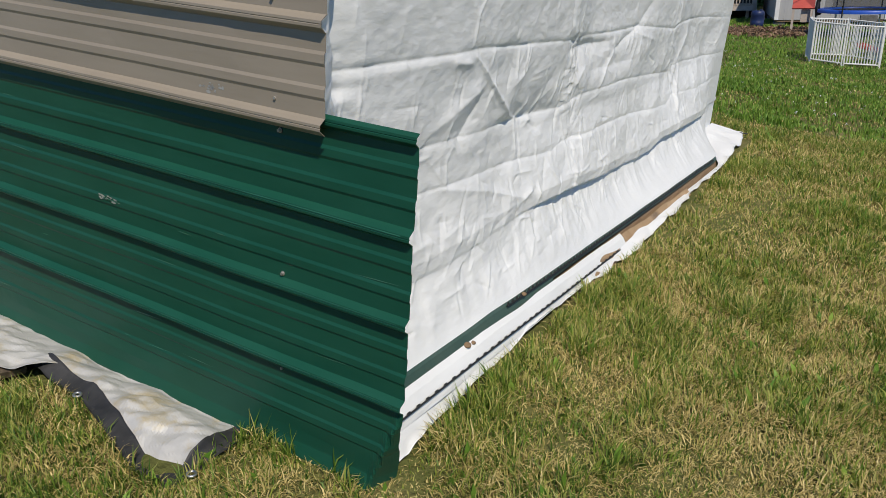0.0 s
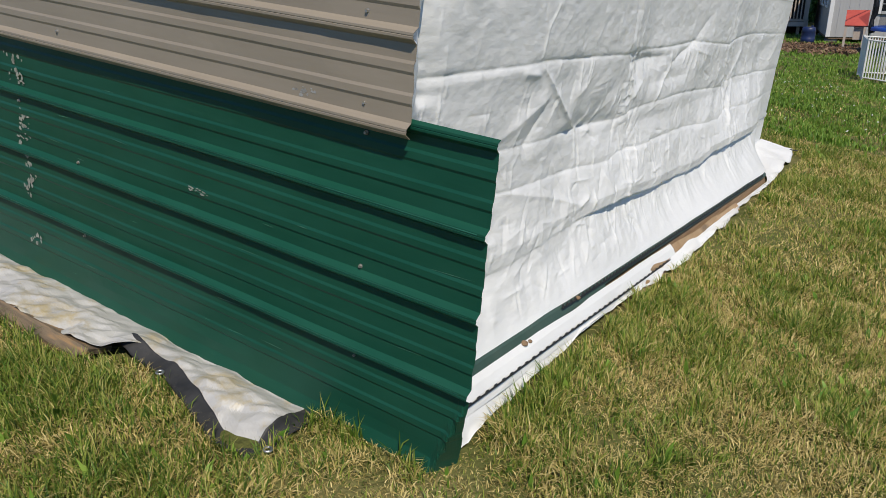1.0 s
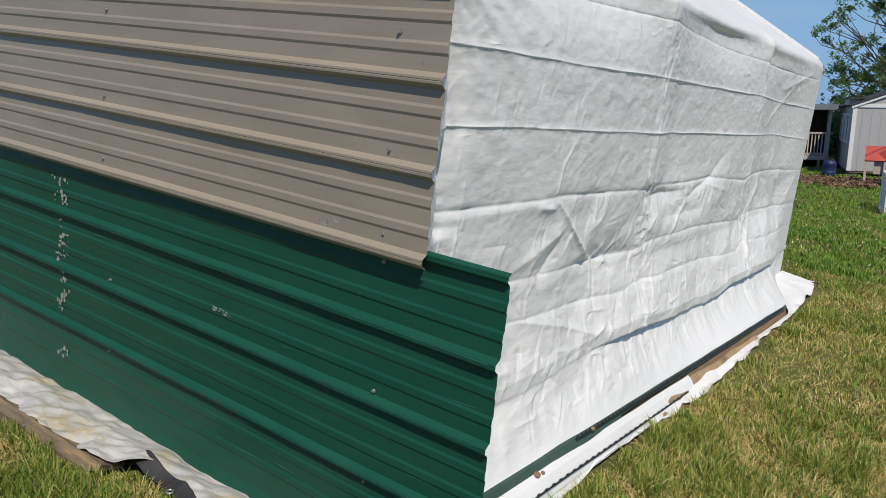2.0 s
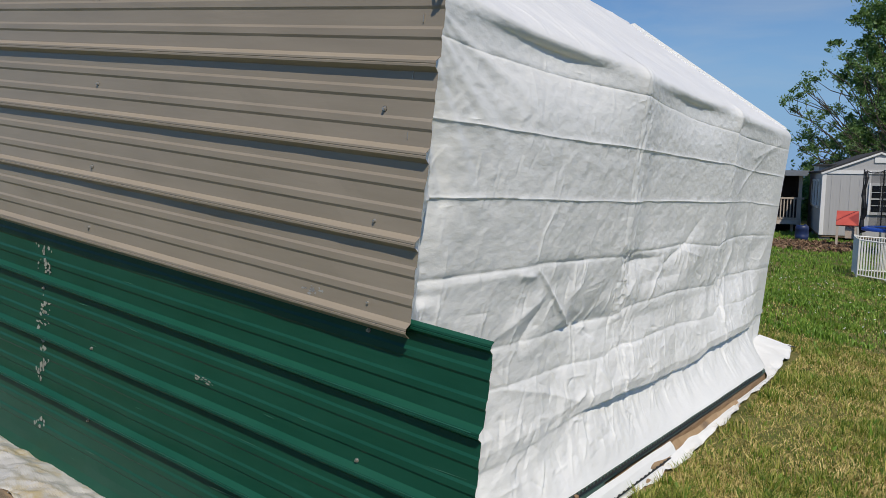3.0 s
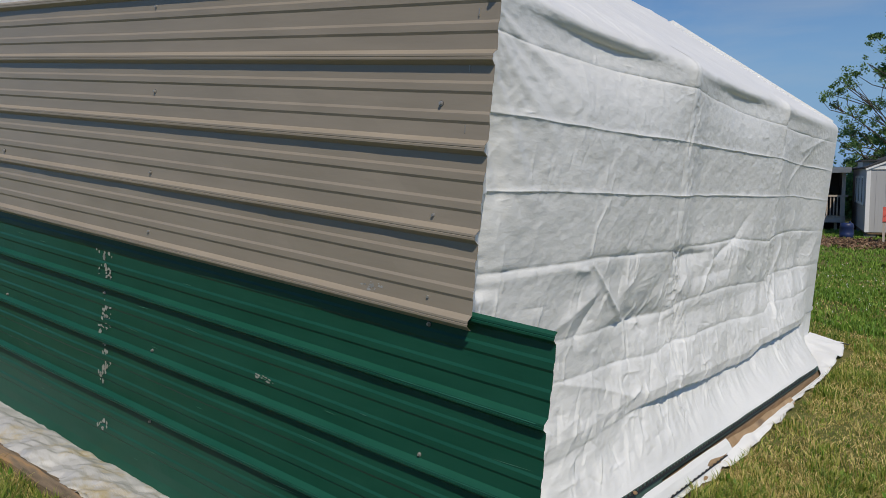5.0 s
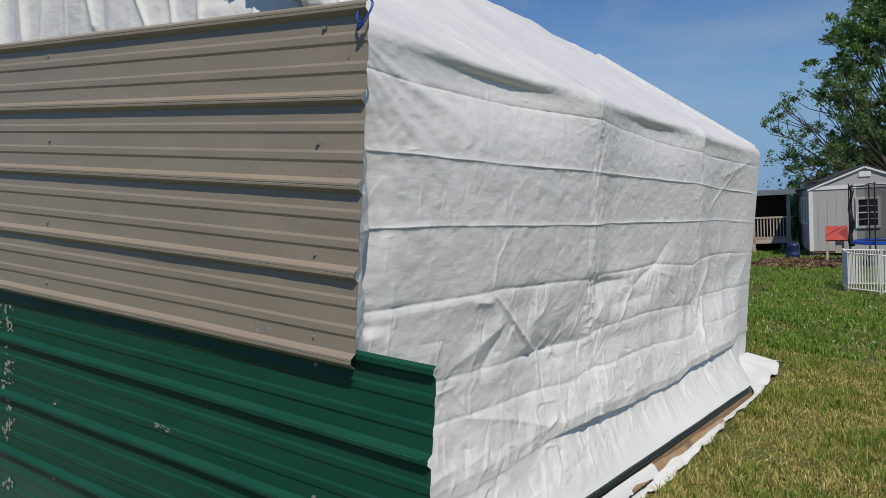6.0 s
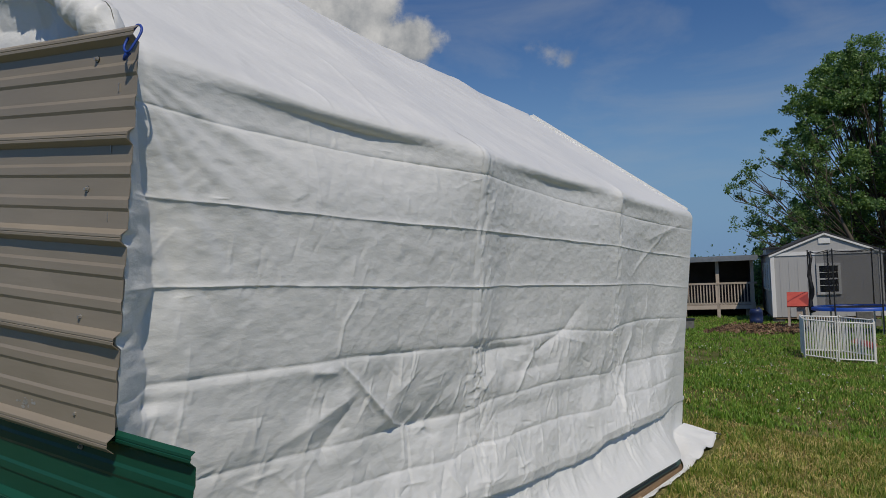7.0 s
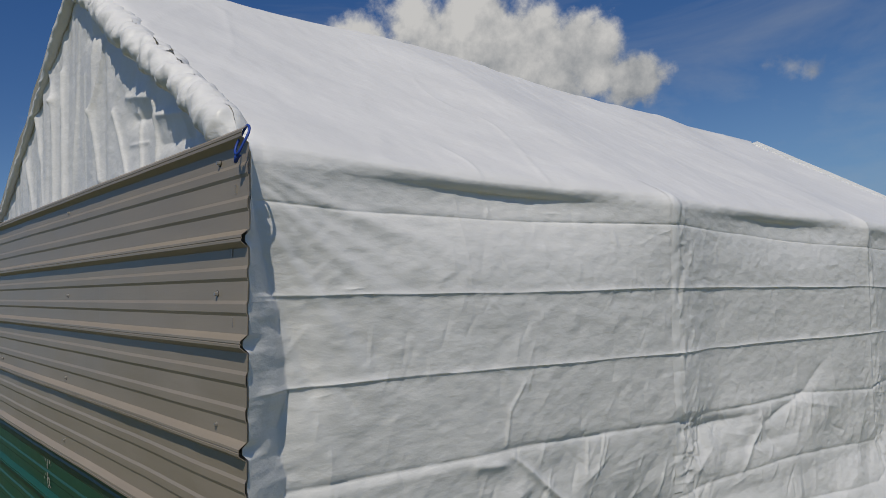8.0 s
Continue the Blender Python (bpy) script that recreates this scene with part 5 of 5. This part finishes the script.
def red_stand():
    p = far(-1.50, 0, 21.5)
    g = on_ground(p.x, p.y)
    s = thing("coop_stand", Matrix.Translation(g) @ pose(0, 0, 0, 0, 0, 6), "small wooden stand with a faded red sloping roof", "stand")
    part("roof", box(bmesh.new(), (-0.28, -0.30, -0.02), (0.26, 0.30, 0.02), 0.006, pose(0, 0, 0.78, 38, 0, 0)), RED, s, "faded red roof panel")
    for x in (-0.24, 0.20):
        for y in (-0.2, 0.24):
            part("leg", boxes(((x - 0.03, y - 0.03, 0), (x + 0.03, y + 0.03, 0.60 if y < 0 else 0.92))), PORCH_WOOD, s)
    part("body", boxes(((-0.05, -0.16, 0.25), (0.2, 0.2, 0.56)), bevel=0.01), PORCH_WOOD, s)


red_stand()


def barrel():
    p = far(-2.72, 0, 23.2)
    g = on_ground(p.x, p.y)
    b = thing("barrel", Matrix.Translation(g), "dark blue plastic barrel beside the shed", "barrel")
    bm = bmesh.new()
    prof = [(0.0, 0.0), (0.16, 0.0), (0.185, 0.03), (0.195, 0.14), (0.185, 0.15), (0.20, 0.22), (0.185, 0.30), (0.195, 0.32), (0.18, 0.42), (0.15, 0.45), (0.0, 0.45)]
    n = 20
    loops = [[bm.verts.new((r * math.cos(2 * math.pi * i / n), r * math.sin(2 * math.pi * i / n), z)) for i in range(n)] for r, z in prof[1:-1]]
    for a, c in zip(loops[:-1], loops[1:]):
        for i in range(n):
            bm.faces.new((a[i], a[(i + 1) % n], c[(i + 1) % n], c[i]))
    bm.faces.new(loops[-1])
    part("body", bm, BARREL, b, smooth=True)
    part("cap", rods(((0.08, 0, 0.45), (0.08, 0, 0.49), 0.035)), BARREL, b)


barrel()


def toy_and_blocks():
    p = far(0.20, 0, 16.2)
    g = on_ground(p.x, p.y)
    toy = thing("toy_slide", Matrix.Translation(g + Vector((0, 0, 0.0))) @ pose(0, 0, 0, 0, 0, -14), "small faded red plastic slide lying on the grass", "toy")
    bm = bmesh.new()
    box(bm, (-0.2, -0.12, 0), (0.2, 0.12, 0.03), 0.008, pose(0, 0, 0.10, 0, 16, 0))
    part("chute", bm, RED, toy)
    for y in (-0.13, 0.10):
        part("side", box(bmesh.new(), (-0.2, y, 0.0), (0.2, y + 0.03, 0.075), 0.008, pose(0, 0, 0.10, 0, 16, 0)), RED, toy)
    for k, (x, y, n) in enumerate([(0.20, 22.6, 2), (-0.45, 22.8, 1), (0.42, 22.5, 1)]):
        q = far(x, 0, y)
        for j in range(n):
            g = on_ground(q.x + 0.04 * j, q.y)
            b = thing("cinder_block", Matrix.Translation(g + Vector((0, 0, 0.19 * j - 0.01))) @ pose(0, 0, 0, 0, 0, 14 * k + 9 * j), "grey concrete block by the shed", "block", "blocks by the shed")
            part("body", boxes(((-0.2, -0.1, 0), (-0.16, 0.1, 0.19)), ((0.16, -0.1, 0), (0.2, 0.1, 0.19)), ((-0.16, -0.1, 0), (0.16, -0.065, 0.19)), ((-0.16, 0.065, 0), (0.16, 0.1, 0.19)), ((-0.02, -0.065, 0), (0.02, 0.065, 0.19))), CONCRETE, b)


toy_and_blocks()


def storage_bin():
    p = lay(-4.05, 20.6, 0)
    g = on_ground(p.x, p.y)
    b = thing("storage_bin", Matrix.Translation(g) @ pose(0, 0, 0, 0, 0, 20), "dark grey plastic bin on the grass", "bin")
    part("body", boxes(((-0.22, -0.15, 0), (0.22, 0.15, 0.26)), bevel=0.02), CONCRETE, b)
    part("lid", boxes(((-0.24, -0.17, 0.26), (0.24, 0.17, 0.30)), bevel=0.012), NET, b)


storage_bin()

# ---- trees ----
def branch_tube(bm, pts, r0, r1, sides=6):
    n = len(pts)
    t = tube(pts, lambda i: r0 + (r1 - r0) * i / (n - 1), sides)
    me = bpy.data.meshes.new("tmp")
    t.to_mesh(me)
    t.free()
    bm.from_mesh(me)
    bpy.data.meshes.remove(me)


def leaf_cloud(rng, centres, spreads, counts, size):
    """Small folded leaves round the given centres."""
    C = np.repeat(np.array(centres), counts, axis=0)
    S = np.repeat(np.array(spreads), counts, axis=0)
    n = len(C)
    P = C + rng.normal(0, 1, (n, 3)) * S
    a = rng.normal(0, 1, (n, 3))
    a /= np.linalg.norm(a, axis=1, keepdims=True)
    b = np.cross(a, rng.normal(0, 1, (n, 3)))
    b /= np.linalg.norm(b, axis=1, keepdims=True) + 1e-9
    up = np.cross(a, b)
    s = (size * rng.uniform(0.55, 1.3, n))[:, None]
    v = np.stack([P - a * s, P + b * s * 0.58 + up * s * 0.14, P + a * s, P - b * s * 0.58 + up * s * 0.14], 1).reshape(-1, 3)
    k = np.arange(n)[:, None] * 4
    return v, np.concatenate([k + [0, 1, 2], k + [0, 2, 3]])


def tree(foot, lobes, trunk_h, trunk_r, per, size, seed, label, lean=(0, 0), spread=0.55, twigs=3):
    """Trunk, limbs to every lobe of the crown, twigs, and leaves in uneven clusters."""
    rng = np.random.RandomState(seed)
    t = thing("tree", Matrix.Translation(foot), label, "tree")
    bm = bmesh.new()
    top = Vector((lean[0], lean[1], trunk_h))
    stem = [Vector((0, 0, -0.1)).lerp(top, k / 7) + Vector(rng.normal(0, 0.05, 3)) * (k > 0) for k in range(8)]
    branch_tube(bm, stem, trunk_r, trunk_r * 0.35, 9)
    centres, spreads, counts = [], [], []
    for (x, y, z, r) in lobes:
        c = Vector((x, y, z))
        k = min(6, max(2, int(7 * (z * 0.55) / trunk_h)))
        a = stem[k]
        bend = a.lerp(c, 0.5) + Vector((0, 0, -0.12 * (c - a).length)) + Vector(rng.normal(0, 0.12, 3))
        pts = [a, a.lerp(bend, 0.55), bend, bend.lerp(c, 0.55) + Vector(rng.normal(0, 0.08, 3)), c]
        branch_tube(bm, pts, trunk_r * 0.17, 0.014, 5)
        for _ in range(twigs):
            e = c + Vector(rng.normal(0, 1, 3)) * r * 0.85
            s = bend.lerp(c, rng.uniform(0.3, 1.0))
            branch_tube(bm, [s, s.lerp(e, 0.5) + Vector(rng.normal(0, 0.08, 3)), e], 0.022, 0.006, 4)
            n = rng.randint(2, 5)
            for _ in range(n):
                centres.append(e + Vector(rng.normal(0, 1, 3)) * r * 0.35)
                q = r * rng.uniform(0.16, 0.34) * spread / 0.55
                spreads.append((q, q, q * 0.7))
                counts.append(max(2, int(per * rng.uniform(0.4, 1.4))))
    part("trunk", bm, BARK, t, smooth=True)
    v, f = leaf_cloud(rng, centres, spreads, counts, size)
    triangles("crown", v, f, LEAF, t)
    return t


rng = np.random.RandomState(8)
# tall ash behind the shed
spot = far(0.95, 0, 34.0)
lobes = []
for _ in range(92):
    a, u = rng.uniform(0, 2 * math.pi), rng.uniform(0, 1) ** 0.55
    z = rng.uniform(2.4, 9.7)
    wide = np.interp(z, [2.4, 5.0, 7.4, 8.7, 9.7], [4.6, 4.5, 3.7, 2.4, 1.0])
    lobes.append((-0.45 * smooth01(7, 10, z) + wide * u * math.cos(a), wide * u * math.sin(a) * 0.8, z, rng.uniform(0.45, 0.8)))
tree(Vector((spot.x, spot.y, -0.56)), lobes, 9.0, 0.28, 105, 0.068, 5, "tall leafy ash tree behind the shed", spread=0.44, twigs=4)
# thin, half-bare tree leaning out beside it
spot = far(0.95, 0, 31.0)
lobes = [(-4.9, 0, 3.0, 0.45), (-4.6, 0.3, 4.2, 0.45), (-4.3, -0.2, 5.0, 0.45), (-4.9, 0.4, 5.5, 0.4), (-4.0, 0, 6.0, 0.45), (-3.6, 0.4, 5.3, 0.5), (-3.1, 0, 6.3, 0.5), (-4.5, 0, 3.4, 0.4), (-3.8, 0.3, 4.2, 0.5), (-3.3, -0.3, 3.6, 0.6), (-2.6, 0.2, 4.7, 0.6), (-4.2, 0.1, 2.4, 0.45), (-2.8, 0.2, 5.6, 0.5), (-5.2, 0.1, 4.6, 0.35), (-1.9, 0, 5.6, 0.6), (-1.1, 0.3, 4.8, 0.7), (-2.9, 0.4, 2.8, 0.7), (-2.2, 0.2, 3.2, 0.8), (-2.4, 0.5, 3.9, 0.7)]
tree(Vector((spot.x, spot.y, -0.56)), lobes, 4.4, 0.13, 34, 0.048, 6, "half-bare young tree with thin leafy twigs", lean=(-2.0, 0.2), spread=0.40, twigs=4)
# thicket behind shed and house
centres, spreads, counts = [], [], []
for _ in range(420):
    x = rng.uniform(-9.5, 8.5)
    hmax = np.interp(x, [-9.5, -5.2, -3.8, -2.4, -1.0, 1.0, 3.0, 8.5], [1.3, 1.3, 1.9, 2.9, 5.0, 6.0, 6.5, 7.0])
    z = rng.uniform(-0.3, 1) ** 1.0 * hmax
    centres.append((x, 37 + rng.uniform(-1.5, 3), z - 0.4))
    q = rng.uniform(0.35, 0.75)
    spreads.append((q, q, q * 0.7))
    counts.append(230)
v, f = leaf_cloud(rng, centres, spreads, counts, 0.085)
tagged(triangles("thicket", v, f, LEAF), "dense green thicket at the yard's end", "thicket", kind="stuff")

# dead leaves strewn before the shed
rng = np.random.RandomState(12)
n = 5200
a = far(-3.05, 0, 21.5)
bx0, bx1 = a.x - 0.6, far(-1.3, 0, 21.0).x
X, Y = rng.uniform(bx0, bx1, n), rng.normal(20.9, 0.75, n)
P = np.stack([X, Y, ground_z(X, Y) + rng.uniform(0.0, 0.05, n)], -1)
v, f = leaf_cloud(rng, P, np.full((n, 3), 0.001), np.ones(n, int), 0.06)
tagged(triangles("dead_leaves", v, f, MULCH), "brown dead leaves strewn on the lawn", "leaf litter", kind="stuff")


# ---- grass ----
def blades(name, n, x0, x1, y0, y1, height, width, mat, label, seed, flat=0.25, keep=None):
    """Bent blades, three faces each, thick in tufts."""
    rng = np.random.RandomState(seed)
    X, Y = rng.uniform(x0, x1, n), rng.uniform(y0, y1, n)
    dens = 0.5 + 0.4 * value_noise(X * 2.3, Y * 2.3, 201) + 0.45 * value_noise(X * 7, Y * 7, 202) + 0.3 * value_noise(X * 17, Y * 17, 204)
    ok = rng.uniform(0, 1, n) < np.clip(0.46 + 1.4 * (dens - 0.5), 0.20, 1) if keep is None else rng.uniform(0, 1, n) < keep(dens)
    inside = (X < -0.06 + 0.035 * np.clip(Y, 0, 3)) & (X > -3.45) & (Y > -0.015) & (Y < LENGTH + 0.02)
    under = (Y > silver_edge((X + 0.038) / 1.0465) * 1.0465 + 0.064 - 0.05) & (Y < 0.0) & (X < -0.52) & (X > -3.4)
    ok &= ~inside & ~under
    ok &= rng.uniform(0, 1, n) < smooth01(x0, x0 + 0.12 * (x1 - x0), X) * (1 - smooth01(x1 - 0.14 * (x1 - x0), x1, X)) * (smooth01(y0, y0 + 0.5, Y) if y0 < -0.5 else 1.0) + (x1 - x0 < 1)
    X, Y = X[ok], Y[ok]
    n = len(X)
    tuft = 0.72 + 0.40 * value_noise(X * 7, Y * 7, 202) + 0.35 * value_noise(X * 15, Y * 15, 203)
    tuft = np.clip(tuft + 0.2 * value_noise(X * 2.3, Y * 2.3, 201), 0.3, 1.8)
    h = height * tuft * rng.uniform(0.45, 1.25, n)
    w = width * rng.uniform(0.6, 1.3, n)
    az = 5.0 * value_noise(X * 9, Y * 9, 205) + 3.0 * value_noise(X * 3, Y * 3, 206) + rng.normal(0, 1.5, n)
    lean = np.clip(rng.normal(flat, 0.3, n), 0.02, 1.3)
    bend = 1.1 if flat > 0.9 else 0.75
    dx, dy = np.cos(az), np.sin(az)
    fx = az + rng.uniform(-1.2, 1.2, n) + math.pi / 2
    sx, sy = np.cos(fx) * w / 2, np.sin(fx) * w / 2
    Z = ground_z(X, Y) - 0.012
    B = np.stack([X, Y, Z], -1)
    S = np.stack([sx, sy, np.zeros(n)], -1)
    mid = B + np.stack([dx * np.sin(lean * bend) * h * 0.55, dy * np.sin(lean * bend) * h * 0.55, np.cos(lean * bend) * h * 0.55 + 0.010], -1)
    tip = mid + np.stack([dx * np.sin(lean * 1.5) * h * 0.5, dy * np.sin(lean * 1.5) * h * 0.5, np.cos(np.minimum(lean * 1.5, 1.62)) * h * 0.45], -1)
    v = np.stack([B - S, B + S, mid - S * 0.85, mid + S * 0.85, tip], 1).reshape(-1, 3)
    k = np.arange(n)[:, None] * 5
    f = np.concatenate([k + [0, 1, 3], k + [0, 3, 2], k + [2, 3, 4]])
    return tagged(triangles(name, v, f, mat), label, "grass", kind="stuff")


dry = lambda d: np.clip(0.86 - 0.5 * (d - 0.5), 0.50, 1)
blades("grass", 360000, -3.0, 2.0, -1.9, 2.2, 0.070, 0.0042, BLADES, "short green lawn grass in tufts", 1, 0.62)
blades("dry_grass", 330000, -3.0, 2.0, -1.9, 2.2, 0.072, 0.0034, STRAW, "dry straw-coloured grass lying between green tufts", 2, 1.1, dry)
blades("grass", 120000, -0.5, 2.1, 2.2, 6.2, 0.060, 0.0050, BLADES, "short green lawn grass in tufts", 3, 0.45)
blades("dry_grass", 62000, -0.5, 2.1, 2.2, 6.2, 0.075, 0.0044, STRAW, "dry straw-coloured grass lying between green tufts", 4, 1.0, dry)
blades("grass", 80000, -1.6, 2.2, 6.2, 14.0, 0.052, 0.009, FAR_BLADES, "short green lawn grass in tufts", 5, 0.4)
blades("dry_grass", 11000, -1.6, 2.2, 6.2, 14.0, 0.055, 0.008, STRAW, "dry straw-coloured grass lying between green tufts", 6, 1.0, dry)
blades("grass", 90000, -7.0, 2.8, 14.0, 27.0, 0.062, 0.016, FAR_BLADES, "longer green grass of the far yard", 7, 0.4)
blades("grass", 90000, -11, 11, -6, 26, 0.07, 0.02, FAR_BLADES, "short green lawn grass in tufts", 9, 0.4)
blades("grass", 420, -0.5, 0.05, -0.09, -0.016, 0.11, 0.0055, BLADES, "long unmown blades along the panel's foot", 11, 0.35)
blades("grass", 2600, -0.06, 0.14, 0.1, 5.4, 0.075, 0.0050, BLADES, "long unmown blades along the tarp's edge", 12, 0.4)
blades("dry_grass", 4200, -0.5, 0.35, -0.22, 0.35, 0.085, 0.0045, STRAW, "long dry stalks at the shelter's corner", 13, 0.9)

# white clover heads in the lawn
rng = np.random.RandomState(31)
n = 380
X, Y = rng.uniform(-3.5, 2.2, n), rng.uniform(6.5, 18, n)
ok = ~((X < 0.2) & (X > -3.6) & (Y < 5.6)) & (value_noise(X * 0.8, Y * 0.8, 210) > -0.1)
X, Y = X[ok], Y[ok]
P = np.stack([X, Y, ground_z(X, Y) + rng.uniform(0.045, 0.07, len(X))], -1)
v, f = leaf_cloud(rng, P, np.full((len(X), 3), 0.006), np.full(len(X), 5), 0.008)
tagged(triangles("clover_flowers", v, f, WHITE_TRIM), "small white clover flowers in the lawn", "clover", kind="stuff")
